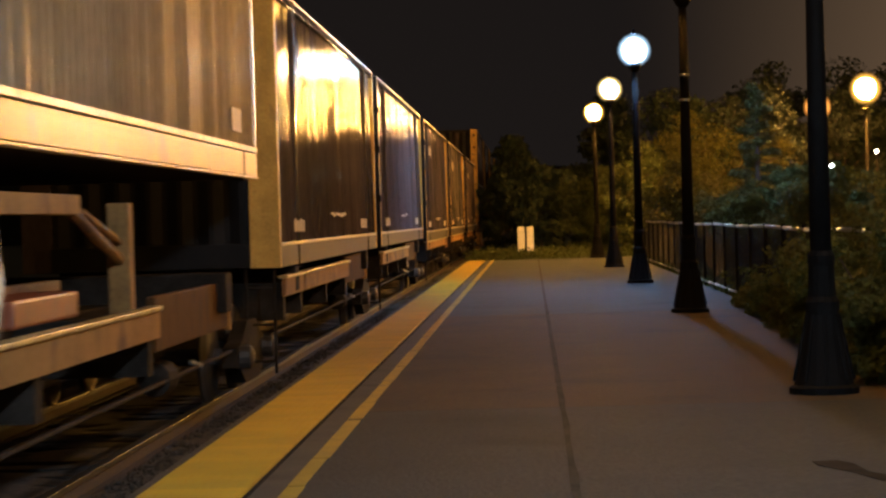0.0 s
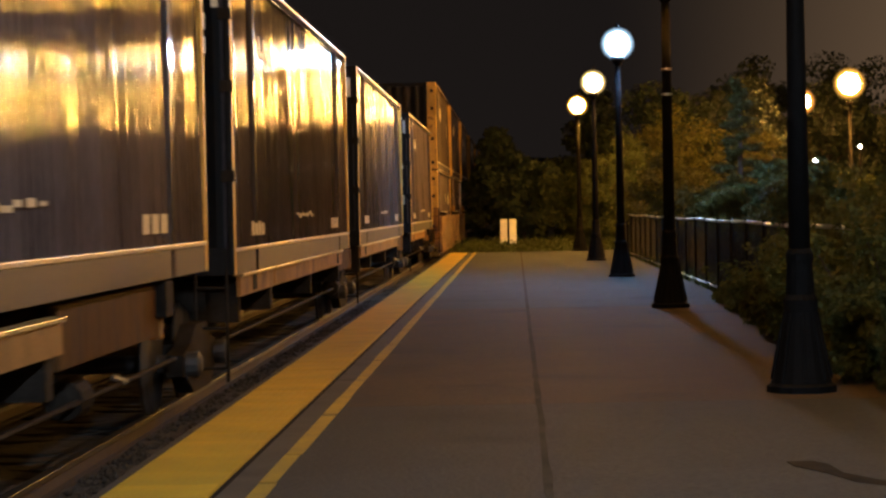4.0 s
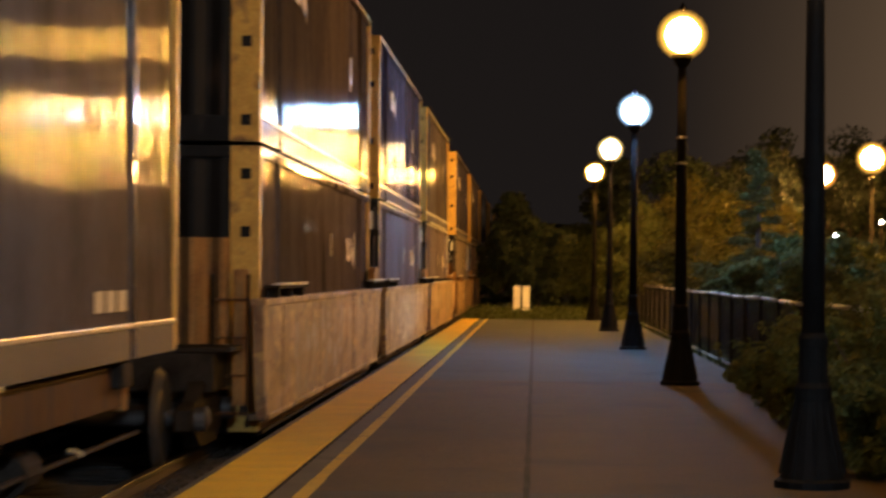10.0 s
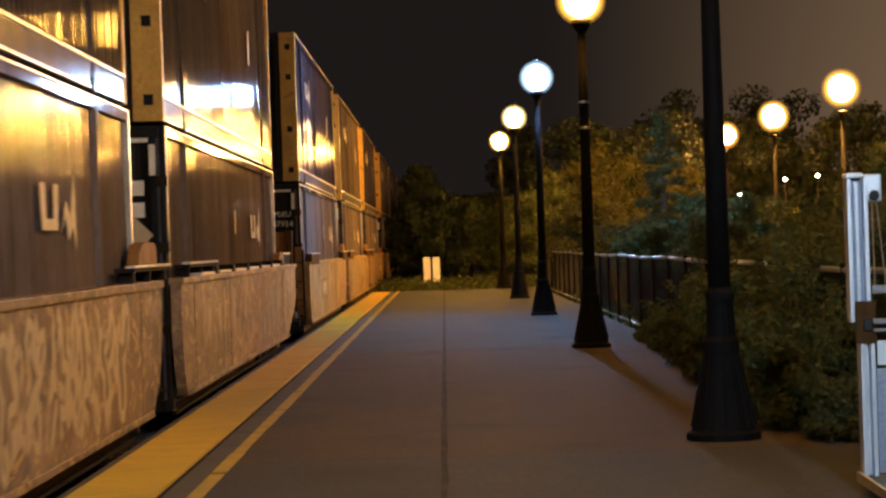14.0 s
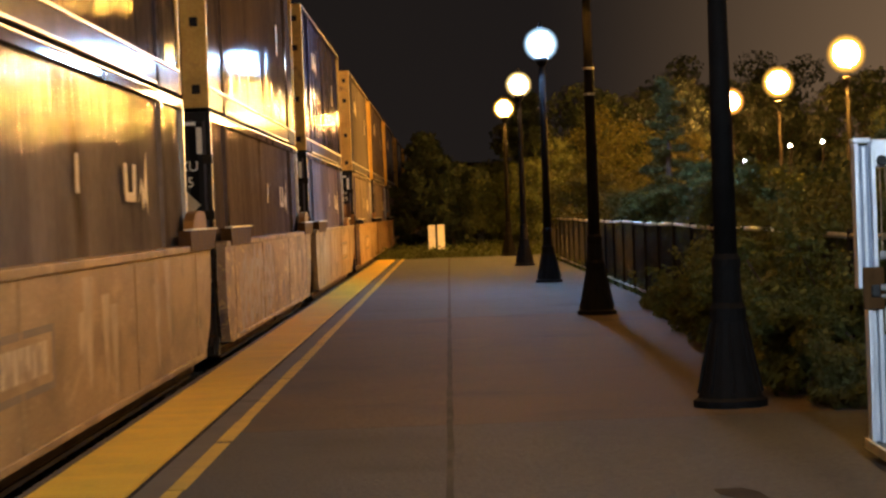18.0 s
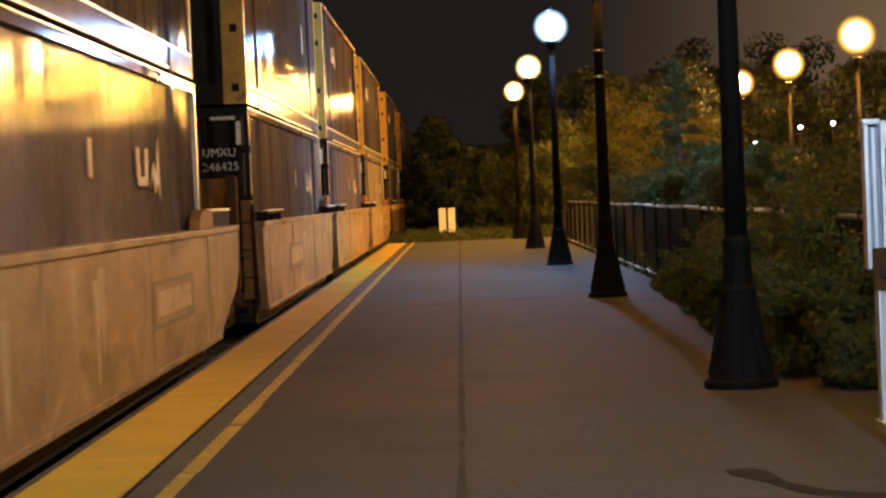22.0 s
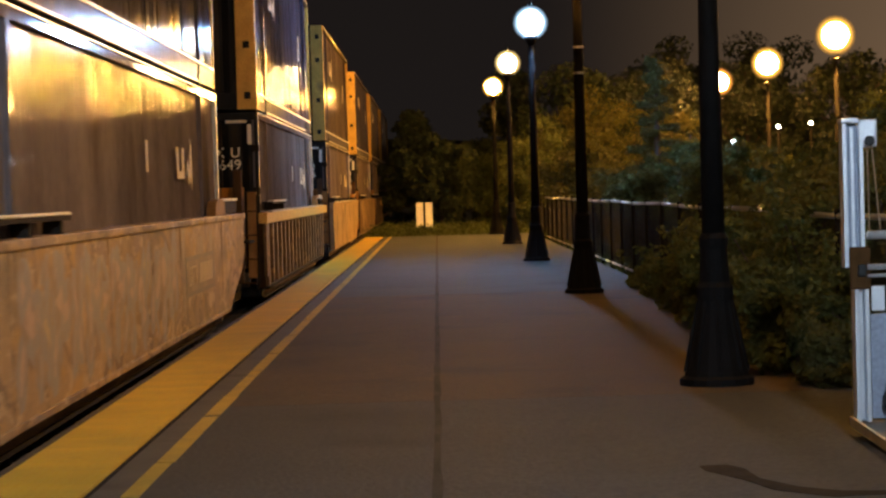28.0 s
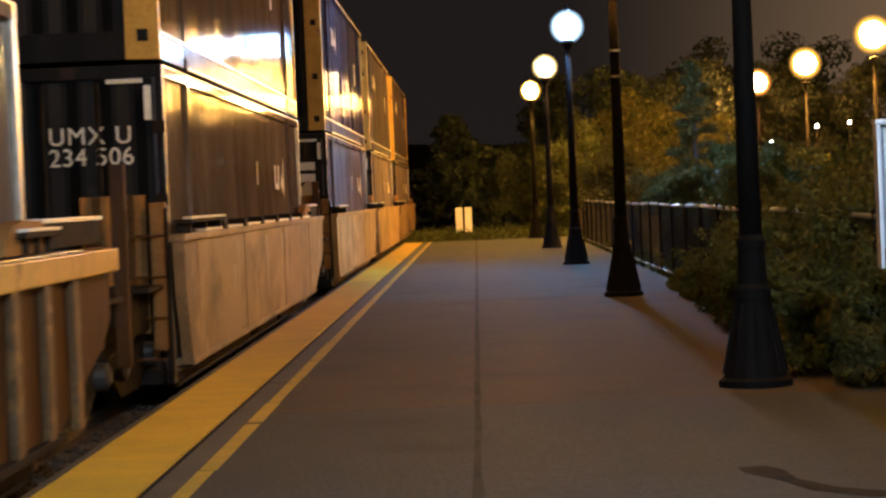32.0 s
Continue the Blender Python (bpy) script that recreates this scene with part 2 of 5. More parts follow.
# brightened copies for the lower row: light on their walls is in the colour
NAVY_LOW_LIT = surf("sunk_lit_container_navy", (0.170, 0.135, 0.132), 0.27, rvar=0.05, var=0.3, scale=1.0, fine=24, stretch=(1, 1, 0.35), bump=0.02,
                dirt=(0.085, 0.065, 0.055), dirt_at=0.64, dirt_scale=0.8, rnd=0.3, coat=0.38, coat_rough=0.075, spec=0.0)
GREY_LOW_LIT = surf("sunk_lit_container_grey", (0.19, 0.155, 0.14), 0.27, rvar=0.05, var=0.28, scale=1.0, fine=24, stretch=(1, 1, 0.35), bump=0.02,
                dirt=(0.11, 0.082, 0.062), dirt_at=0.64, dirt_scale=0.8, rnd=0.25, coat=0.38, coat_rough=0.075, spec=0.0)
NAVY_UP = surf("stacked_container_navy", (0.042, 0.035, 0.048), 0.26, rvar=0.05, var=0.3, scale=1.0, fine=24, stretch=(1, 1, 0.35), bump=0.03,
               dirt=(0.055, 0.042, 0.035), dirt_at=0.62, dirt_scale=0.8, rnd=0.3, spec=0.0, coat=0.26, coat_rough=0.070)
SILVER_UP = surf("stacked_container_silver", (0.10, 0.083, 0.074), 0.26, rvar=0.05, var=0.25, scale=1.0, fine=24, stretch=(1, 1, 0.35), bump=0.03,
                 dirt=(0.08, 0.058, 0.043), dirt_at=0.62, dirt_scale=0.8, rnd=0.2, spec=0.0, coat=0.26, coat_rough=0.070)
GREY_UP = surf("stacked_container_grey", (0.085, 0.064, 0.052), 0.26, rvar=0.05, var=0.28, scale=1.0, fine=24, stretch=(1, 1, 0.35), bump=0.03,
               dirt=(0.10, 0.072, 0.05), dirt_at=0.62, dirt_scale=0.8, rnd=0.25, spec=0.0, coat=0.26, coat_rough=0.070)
TRAILER = surf("trailer_grey", (0.21, 0.155, 0.105), 0.5, spec=0.05, coat=0.04, var=0.2, scale=1.0, fine=24, stretch=(1, 1, 0.35), bump=0.03, dirt=(0.17, 0.12, 0.08), dirt_at=0.66, dirt_scale=0.8)
# gold base colour carries the amber lamps' reflection on the rail
TRAILRAIL = surf("gold_sheen_side_rail", (0.40, 0.265, 0.07), 0.42, metal=0.35, var=0.25, scale=1.6, fine=30, bump=0.05, dirt=(0.28, 0.20, 0.12), dirt_at=0.64)
FLANGE = surf("worn_flange", (0.48, 0.35, 0.15), 0.4, metal=0.25, var=0.3, scale=5, fine=40, bump=0.1, dirt=(0.25, 0.16, 0.10), dirt_at=0.62, dirt_scale=4)
PALERAIL = surf("pale_rail", (0.13, 0.118, 0.125), 0.45, var=0.2, scale=2, fine=30, bump=0.04, dirt=(0.16, 0.12, 0.10), dirt_at=0.64, coat=0.30, coat_rough=0.14, spec=0.0)
GREYRAIL = surf("grey_rail", (0.075, 0.060, 0.053), 0.5, var=0.25, scale=2, fine=30, bump=0.04, dirt=(0.09, 0.065, 0.05), dirt_at=0.62, coat=0.05, spec=0.1)
POSTGOLD = surf("corner_post_buff", (0.60, 0.365, 0.085), 0.5, spec=0.15, var=0.2, scale=3, fine=30, bump=0.08, dirt=(0.22, 0.13, 0.06), dirt_at=0.66, dirt_scale=3)
EDGE = surf("bare_edge", (0.42, 0.37, 0.30), 0.38, metal=0.5, var=0.2, scale=6, bump=0.05)
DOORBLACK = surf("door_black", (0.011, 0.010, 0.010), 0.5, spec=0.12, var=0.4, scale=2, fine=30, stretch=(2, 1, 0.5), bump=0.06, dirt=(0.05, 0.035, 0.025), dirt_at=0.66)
BULK = surf("rust_and_shade_brown", (0.10, 0.048, 0.018), 0.7, spec=0.03, var=0.35, scale=3, fine=40, stretch=(2, 2, 0.5), bump=0.2, dirt=(0.07, 0.04, 0.03), dirt_at=0.55, dirt_scale=3)


def scrawl(name, base, patches, stroke, cover=0.5, scale=1.0, soft=0.05):
    """Car side under old spray paint: soft faded patches of several colours, ragged strokes over them, grime low in the grain."""
    m, n, l, b = nt(name)
    co = n.new("ShaderNodeTexCoord")
    info = n.new("ShaderNodeObjectInfo")
    sc = n.new("ShaderNodeVectorMath")
    sc.operation = "SCALE"
    sc.inputs[0].default_value = (5.0, 37.0, 9.0)
    l.new(info.outputs["Random"], sc.inputs["Scale"])
    ad = n.new("ShaderNodeVectorMath")
    ad.operation = "ADD"
    mp = n.new("ShaderNodeMapping")
    mp.inputs["Scale"].default_value = (1, 0.45, 1)
    l.new(co.outputs["Object"], mp.inputs[0])
    l.new(mp.outputs[0], ad.inputs[0])
    l.new(sc.outputs[0], ad.inputs[1])

    def field(size, detail, distort, lo, hi):
        t = n.new("ShaderNodeTexNoise")
        t.inputs["Scale"].default_value = size
        t.inputs["Detail"].default_value = detail
        t.inputs["Distortion"].default_value = distort
        l.new(ad.outputs[0], t.inputs["Vector"])
        r = n.new("ShaderNodeMapRange")
        r.inputs["From Min"].default_value, r.inputs["From Max"].default_value = lo, hi
        l.new(t.outputs["Fac"], r.inputs["Value"])
        return t, r

    def over(low, high, fac, mode="MIX"):
        x = n.new("ShaderNodeMix")
        x.data_type, x.blend_type = "RGBA", mode
        l.new(low, x.inputs["A"])
        if isinstance(high, tuple):
            x.inputs["B"].default_value = (*high, 1)
        else:
            l.new(high, x.inputs["B"])
        l.new(fac, x.inputs["Factor"])
        return x.outputs["Result"]

    t0, _ = field(0.55 * scale, 4, 0.6, 0, 1)
    r0 = n.new("ShaderNodeValToRGB")
    r0.color_ramp.elements[0].position, r0.color_ramp.elements[1].position = 0.34, 0.66
    r0.color_ramp.elements[0].color = (*[c * 0.72 for c in base], 1)
    r0.color_ramp.elements[1].color = (*[c * 1.22 for c in base], 1)
    l.new(t0.outputs["Fac"], r0.inputs[0])
    out = r0.outputs[0]
    for k, c in enumerate(patches):
        lo = 0.62 - 0.16 * cover
        _, f = field((1.1 + 0.45 * k) * scale, 6, 1.2 + 0.4 * k, lo, lo + soft)
        out = over(out, c, f.outputs[0])
    if stroke:
        _, f = field(2.3 * scale, 3, 3.5, 0.58, 0.60)
        out = over(out, stroke, f.outputs[0])
    g, f = field(34, 4, 0, 0.35, 0.65)
    h, f2 = field(1.7, 9, 0.2, 0.50, 0.72)
    out = over(out, tuple(c * 0.42 for c in base), f2.outputs[0])
    out = over(out, g.outputs["Fac"], f.outputs[0], "SOFT_LIGHT")
    l.new(out, b.inputs["Base Color"])
    b.inputs["Roughness"].default_value = 0.62
    b.inputs["Specular IOR Level"].default_value = 0.2
    bp = n.new("ShaderNodeBump")
    bp.inputs["Strength"].default_value = 0.15
    bp.inputs["Distance"].default_value = 0.01
    l.new(h.outputs["Fac"], bp.inputs["Height"])
    l.new(bp.outputs[0], b.inputs["Normal"])
    MATS[name] = m
    return m


WELL = scrawl("well_car_buff", (0.335, 0.215, 0.105), [(0.245, 0.155, 0.080), (0.40, 0.265, 0.14)], None, 0.5, 1.1, 0.14)
RIBBED = scrawl("ribbed_well_brown", (0.13, 0.076, 0.035), [(0.12, 0.078, 0.045), (0.24, 0.135, 0.05)], None, 0.5, 1.6, 0.1)
WELLGRAF = scrawl("well_car_graffiti", (0.29, 0.185, 0.105), [(0.36, 0.24, 0.18), (0.15, 0.11, 0.10), (0.22, 0.12, 0.07)], (0.50, 0.33, 0.14), 0.5, 1.1, 0.12)
WELLPINK = scrawl("well_car_pink_graffiti", (0.36, 0.23, 0.125), [(0.27, 0.18, 0.13), (0.44, 0.26, 0.09), (0.20, 0.125, 0.08)], (0.48, 0.33, 0.20), 0.5, 1.0, 0.06)
INKS = {
    "cream": surf("spray_cream", (0.56, 0.42, 0.25), 0.6, var=0.2, scale=3, bump=0.03, dirt=(0.30, 0.20, 0.12), dirt_at=0.58, dirt_scale=3),
    "ochre": surf("spray_ochre", (0.46, 0.29, 0.11), 0.6, var=0.2, scale=3, bump=0.03, dirt=(0.28, 0.18, 0.10), dirt_at=0.58, dirt_scale=3),
    "grey": surf("spray_grey", (0.30, 0.255, 0.235), 0.6, var=0.2, scale=3, bump=0.03, dirt=(0.28, 0.19, 0.12), dirt_at=0.56, dirt_scale=3),
    "brown": surf("spray_brown", (0.185, 0.115, 0.065), 0.6, var=0.2, scale=3, bump=0.03, dirt=(0.28, 0.19, 0.11), dirt_at=0.56, dirt_scale=3),
    "buff": surf("spray_buff", (0.40, 0.285, 0.165), 0.6, var=0.25, scale=3, bump=0.03, dirt=(0.30, 0.20, 0.11), dirt_at=0.54, dirt_scale=4),
    "pink": surf("spray_pink", (0.46, 0.31, 0.24), 0.6, var=0.2, scale=3, bump=0.03, dirt=(0.30, 0.20, 0.14), dirt_at=0.58, dirt_scale=3)}
STENCIL = surf("stencil_ground", (0.15, 0.105, 0.075), 0.6, var=0.25, scale=2, bump=0.05)
SPINE = surf("spine_plate_buff", (0.30, 0.155, 0.055), 0.65, spec=0.06, var=0.3, scale=2, fine=35, bump=0.15, dirt=(0.15, 0.08, 0.05), dirt_at=0.6)
STEEL = surf("grimy_steel", (0.028, 0.022, 0.018), 0.75, spec=0.02, var=0.4, scale=4, fine=40, bump=0.25)
WHEELMAT = surf("wheel_steel", (0.09, 0.08, 0.075), 0.5, metal=0.6, var=0.3, scale=6, bump=0.1)
PLACARD = surf("placard_tan", (0.55, 0.44, 0.28), 0.6, var=0.1, scale=6, bump=0.02)
REDBOX = surf("red_gear", (0.24, 0.055, 0.02), 0.5, var=0.3, scale=6, bump=0.1)
WHITEPAINT = surf("white_hub", (0.72, 0.70, 0.66), 0.5, var=0.12, scale=5, bump=0.05)
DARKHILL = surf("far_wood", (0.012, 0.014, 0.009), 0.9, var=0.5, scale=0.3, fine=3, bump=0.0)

G_SODIUM = glow("sodium_bulb", SODIUM, 600)
G_NEAR = glow("sodium_bulb_near", (1.0, 0.52, 0.11), 950)
G_BACK = glow("sodium_bulb_weak", SODIUM, 250)
G_SODIUM2 = glow("sodium_bulb_strong", (1.0, 0.50, 0.085), 3400)
G_COOL = glow("white_bulb", (0.32, 0.58, 1.0), 2300)
G_COOL0 = glow("white_bulb_strong", COOL, 4000)
G_WARM = glow("warm_white_bulb", (1.0, 0.60, 0.24), 700)
G_LOT = glow("lot_bulb", SODIUM, 3000)
G_LOTFAR = glow("lot_bulb_amber", (1.0, 0.42, 0.12), 800)


def halo_layer(name, col, strength, share_of=0.4):
    """Thin see-through shell with its own emission, nested to stand for a lamp's halo."""
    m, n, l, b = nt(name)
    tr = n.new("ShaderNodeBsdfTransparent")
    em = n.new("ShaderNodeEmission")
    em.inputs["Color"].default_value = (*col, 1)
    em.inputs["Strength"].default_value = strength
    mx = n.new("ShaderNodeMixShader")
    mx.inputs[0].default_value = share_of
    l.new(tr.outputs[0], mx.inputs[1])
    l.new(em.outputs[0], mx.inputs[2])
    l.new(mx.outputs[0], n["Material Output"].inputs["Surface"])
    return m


# shell emission paints the halo round each bulb, faintest outermost
HALO = {}
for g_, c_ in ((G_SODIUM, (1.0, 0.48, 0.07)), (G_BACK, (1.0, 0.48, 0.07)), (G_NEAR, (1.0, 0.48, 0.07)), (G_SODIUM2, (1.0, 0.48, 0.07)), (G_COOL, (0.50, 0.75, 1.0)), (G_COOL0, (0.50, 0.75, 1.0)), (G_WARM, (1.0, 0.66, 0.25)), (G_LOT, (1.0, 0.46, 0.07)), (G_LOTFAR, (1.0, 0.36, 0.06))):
    HALO[g_] = (halo_layer("inner_halo", c_, 3.0, 0.5), halo_layer("outer_halo", c_, 0.9, 0.16), halo_layer("middle_halo", c_, 1.8, 0.26))
G_HOUSE = glow("house_lamp", (1.0, 0.86, 0.66), 40)
G_HOUSEC = glow("house_lamp_cool", (0.75, 0.85, 1.0), 50)


# ---- mesh helpers ----
def part(name, bm, material, parent, label="", smooth=False):
    me = bpy.data.meshes.new(name)
    bmesh.ops.recalc_face_normals(bm, faces=bm.faces)
    bm.to_mesh(me)
    bm.free()
    me.materials.append(material)
    if smooth:
        for p in me.polygons:
            p.use_smooth = True
    ob = new(name, me)
    if parent is not None:
        ob.parent = parent
    if label:
        ob["label"] = label
    return ob


def share(name, me, parent, m=None):
    ob = new(name, me)
    ob.parent = parent
    if m is not None:
        ob.matrix_basis = m
    return ob


def empty(name, m, label, category, group="", kind=""):
    ob = new(name)
    ob.empty_display_size = 0.2
    ob.matrix_basis = m
    return tagged(ob, label, category, group, kind)


def box(bm, x0, x1, y0, y1, z0, z1, bev=0.0):
    vs = [bm.verts.new((x, y, z)) for x in (x0, x1) for y in (y0, y1) for z in (z0, z1)]
    fs = [bm.faces.new([vs[i] for i in f]) for f in ((0, 1, 3, 2), (4, 6, 7, 5), (0, 4, 5, 1), (2, 3, 7, 6), (0, 2, 6, 4), (1, 5, 7, 3))]
    if bev:
        es = list({e for f in fs for e in f.edges})
        bmesh.ops.bevel(bm, geom=es, offset=bev, segments=2, affect="EDGES", profile=0.6)
    return bm


def boxes(*specs, bev=0.0):
    bm = bmesh.new()
    for s in specs:
        box(bm, *s, bev=bev)
    return bm


def lathe(bm, rings, seg=16, axis="z", at=(0, 0, 0)):
    """Rings of (radius, height) turned round an axis, closed at both ends."""
    rows = []
    for r, h in rings:
        row = []
        for k in range(seg):
            a = 2 * math.pi * k / seg
            c, s = r * math.cos(a), r * math.sin(a)
            p = (c, s, h) if axis == "z" else ((h, c, s) if axis == "x" else (c, h, s))
            row.append(bm.verts.new((p[0] + at[0], p[1] + at[1], p[2] + at[2])))
        rows.append(row)
    for a, b in zip(rows, rows[1:]):
        for k in range(seg):
            bm.faces.new((a[k], a[(k + 1) % seg], b[(k + 1) % seg], b[k]))
    bm.faces.new(rows[0])
    bm.faces.new(rows[-1][::-1])
    return bm


def tube(bm, a, b, r, seg=8):
    a, b = Vector(a), Vector(b)
    d = (b - a).normalized()
    u = d.orthogonal().normalized()
    v = d.cross(u)
    ra = [bm.verts.new(a + r * (math.cos(2 * math.pi * k / seg) * u + math.sin(2 * math.pi * k / seg) * v)) for k in range(seg)]
    rb = [bm.verts.new(b + r * (math.cos(2 * math.pi * k / seg) * u + math.sin(2 * math.pi * k / seg) * v)) for k in range(seg)]
    for k in range(seg):
        bm.faces.new((ra[k], ra[(k + 1) % seg], rb[(k + 1) % seg], rb[k]))
    bm.faces.new(ra)
    bm.faces.new(rb[::-1])
    return bm


def prism(bm, poly, x0, x1):
    """A polygon of (y, z) drawn out from x0 to x1."""
    a = [bm.verts.new((x0, y, z)) for y, z in poly]
    b = [bm.verts.new((x1, y, z)) for y, z in poly]
    k = len(poly)
    bm.faces.new(a)
    bm.faces.new(b[::-1])
    for i in range(k):
        bm.faces.new((a[i], a[(i + 1) % k], b[(i + 1) % k], b[i]))
    return bm


def wave_wall(bm, x, y0, y1, z0, z1, pitch, depth, steps=8, dent=0.0, lean=0.0):
    """A corrugated sheet in the plane x, ridges upright and rounded, no two quite alike, with slight dents up the height and a lean inwards to the top."""
    count = max(1, round((y1 - y0) / pitch))
    cols = count * steps + 1
    rnd = random.Random(int(100 * (y1 + z1)))
    deep = [depth * rnd.uniform(0.5, 1.45) for _ in range(count + 1)]
    levels = 5 if dent else 1
    push = [[rnd.uniform(-dent, dent) for _ in range(levels + 1)] for _ in range(count + 2)]
    rows = []
    for k in range(cols):
        y = y0 + (y1 - y0) * k / (cols - 1)
        rib, f = k // steps, (k % steps) / steps
        o = deep[rib] * 0.5 * math.sin(2 * math.pi * k / steps) - depth * 0.5
        rows.append([bm.verts.new((x + o + push[rib][i] * (1 - f) + push[rib + 1][i] * f - lean * i / levels, y, z0 + (z1 - z0) * i / levels)) for i in range(levels + 1)])
    for a, b in zip(rows, rows[1:]):
        for i in range(levels):
            bm.faces.new((a[i], b[i], b[i + 1], a[i + 1]))
    return bm


def wave_end(bm, y, x0, x1, z0, z1, pitch, depth, steps=6):
    count = max(1, round((x1 - x0) / pitch))
    cols = count * steps + 1
    top, bot = [], []
    for k in range(cols):
        x = x0 + (x1 - x0) * k / (cols - 1)
        o = depth * 0.5 * max(-1, min(1, 1.6 * math.sin(2 * math.pi * k / steps))) + depth * 0.5
        top.append(bm.verts.new((x, y + o, z1)))
        bot.append(bm.verts.new((x, y + o, z0)))
    for k in range(cols - 1):
        bm.faces.new((bot[k], bot[k + 1], top[k + 1], top[k]))
    return bm


def lettering(name, text, size, m, material, parent, label="", spread=1.0):
    """Raised lettering from the built-in font, as a mesh."""
    cu = bpy.data.curves.new(name, "FONT")
    cu.body, cu.size, cu.extrude, cu.space_character = text, size, 0.002, spread
    tmp = bpy.data.objects.new(name, cu)
    scene.collection.objects.link(tmp)
    bpy.context.view_layer.update()
    me = bpy.data.meshes.new_from_object(tmp.evaluated_get(bpy.context.evaluated_depsgraph_get()))
    bpy.data.objects.remove(tmp)
    me.materials.clear()
    me.materials.append(material)
    ob = new(name, me)
    ob.parent = parent
    ob.matrix_basis = m
    if label:
        ob["label"] = label
    return ob


# ---- ground, track and platform ----
EDGE_X = -2.46
RIGHT_X = 3.12
END_Y = 78.0
TRACK_X = -4.07
RAIL_Z = -0.20


def ground_sheet():
    bm = bmesh.new()
    prof = [(-900, -0.6), (-60, -0.6), (-7.0, -0.55), (-6.2, -0.42), (-2.0, -0.42), (-1.5, -0.42), (2.8, -0.42), (3.0, -0.10), (6.0, -0.06), (60, 0.2), (900, 1.0)]
    ys = [-300, -30, 0, 20, 40, 60, 80, 110, 160, 300, 1500]
    rows = [[bm.verts.new((x, y, z if y < 79 else min(z, -0.15) if x > 2 else z)) for x, z in prof] for y in ys]
    for a, b in zip(rows, rows[1:]):
        for k in range(len(prof) - 1):
            bm.faces.new((a[k], a[k + 1], b[k + 1], b[k]))
    ob = part("ground", bm, GRASS, None)
    return tagged(ob, "dark rough grass verge beside the railway at night", "ground", kind="structure")


ground_sheet()


def ballast_bed():
    """A shouldered bed of loose stones under the track."""
    bm = bmesh.new()
    rnd = random.Random(4)
    xs = [-7.0, -6.2, -5.6, -5.2, -4.8, -4.4, -4.07, -3.7, -3.35, -3.0, -2.75, -2.5]
    base = [-0.55, -0.40, -0.36, -0.35, -0.36, -0.37, -0.37, -0.37, -0.36, -0.35, -0.36, -0.38]
    y, rows = -12.0, []
    while y < 130:
        rows.append([bm.verts.new((x + rnd.uniform(-.04, .04), y + rnd.uniform(-.05, .05), z + rnd.uniform(-.03, .03))) for x, z in zip(xs, base)])
        y += 0.25 if y < 50 else 1.0
    for a, b in zip(rows, rows[1:]):
        for k in range(len(xs) - 1):
            bm.faces.new((a[k], a[k + 1], b[k + 1], b[k]))
    tagged(part("ballast", bm, BALLAST, None), "brown grey crushed stone ballast under the track", "ballast", kind="structure")
    # loose stones on the shoulder beside the platform
    verts, faces = [], []
    for k in range(2600):
        x, yy = rnd.uniform(-3.25, -2.55), rnd.uniform(6, 46)
        r = rnd.uniform(0.018, 0.042)
        b0 = len(verts)
        a = rnd.uniform(0, 3)
        for (ux, uy, uz) in ((1, 0, 0), (-.8, .3, .1), (.1, 1, 0), (-.1, -.9, .1), (0, .1, .8), (0, 0, -.6)):
            verts.append((x + r * (ux * math.cos(a) - uy * math.sin(a)), yy + r * (ux * math.sin(a) + uy * math.cos(a)), -0.345 + r * uz))
        for f in ((0, 2, 4), (2, 1, 4), (1, 3, 4), (3, 0, 4), (2, 0, 5), (1, 2, 5), (3, 1, 5), (0, 3, 5)):
            faces.append([b0 + i for i in f])
    me = bpy.data.meshes.new("loose_stones")
    me.from_pydata(verts, [], faces)
    me.materials.append(BALLAST)
    tagged(new("loose_stones", me), "loose brown ballast stones beside the rail", "stones", kind="stuff")


ballast_bed()


def track():
    tr = empty("railway_track", pose(TRACK_X, 0, 0), "steel rails on dark timber ties in ballast", "track", kind="structure")
    for sx in (-1, 1):
        bm = bmesh.new()
        box(bm, sx * 0.75 - 0.036, sx * 0.75 + 0.036, -12, 130, RAIL_Z - 0.042, RAIL_Z, bev=0.006)
        part("rail_head", bm, RAIL, tr, "worn shiny rail head")
        bm = boxes((sx * 0.75 - 0.012, sx * 0.75 + 0.012, -12, 130, RAIL_Z - 0.13, RAIL_Z - 0.043), (sx * 0.75 - 0.07, sx * 0.75 + 0.07, -12, 130, RAIL_Z - 0.155, RAIL_Z - 0.131))
        part("rail_web", bm, RAILSIDE, tr, "rusty rail web and foot")
    bm = bmesh.new()
    box(bm, -1.3, 1.3, -0.115, 0.115, -0.50, RAIL_Z - 0.157, bev=0.012)
    first = part("tie", bm, TIE, tr)
    first.location.y = -11
    for k in range(1, 170):
        share("tie", first.data, tr, pose(0, -11 + 0.56 * k, 0))


track()


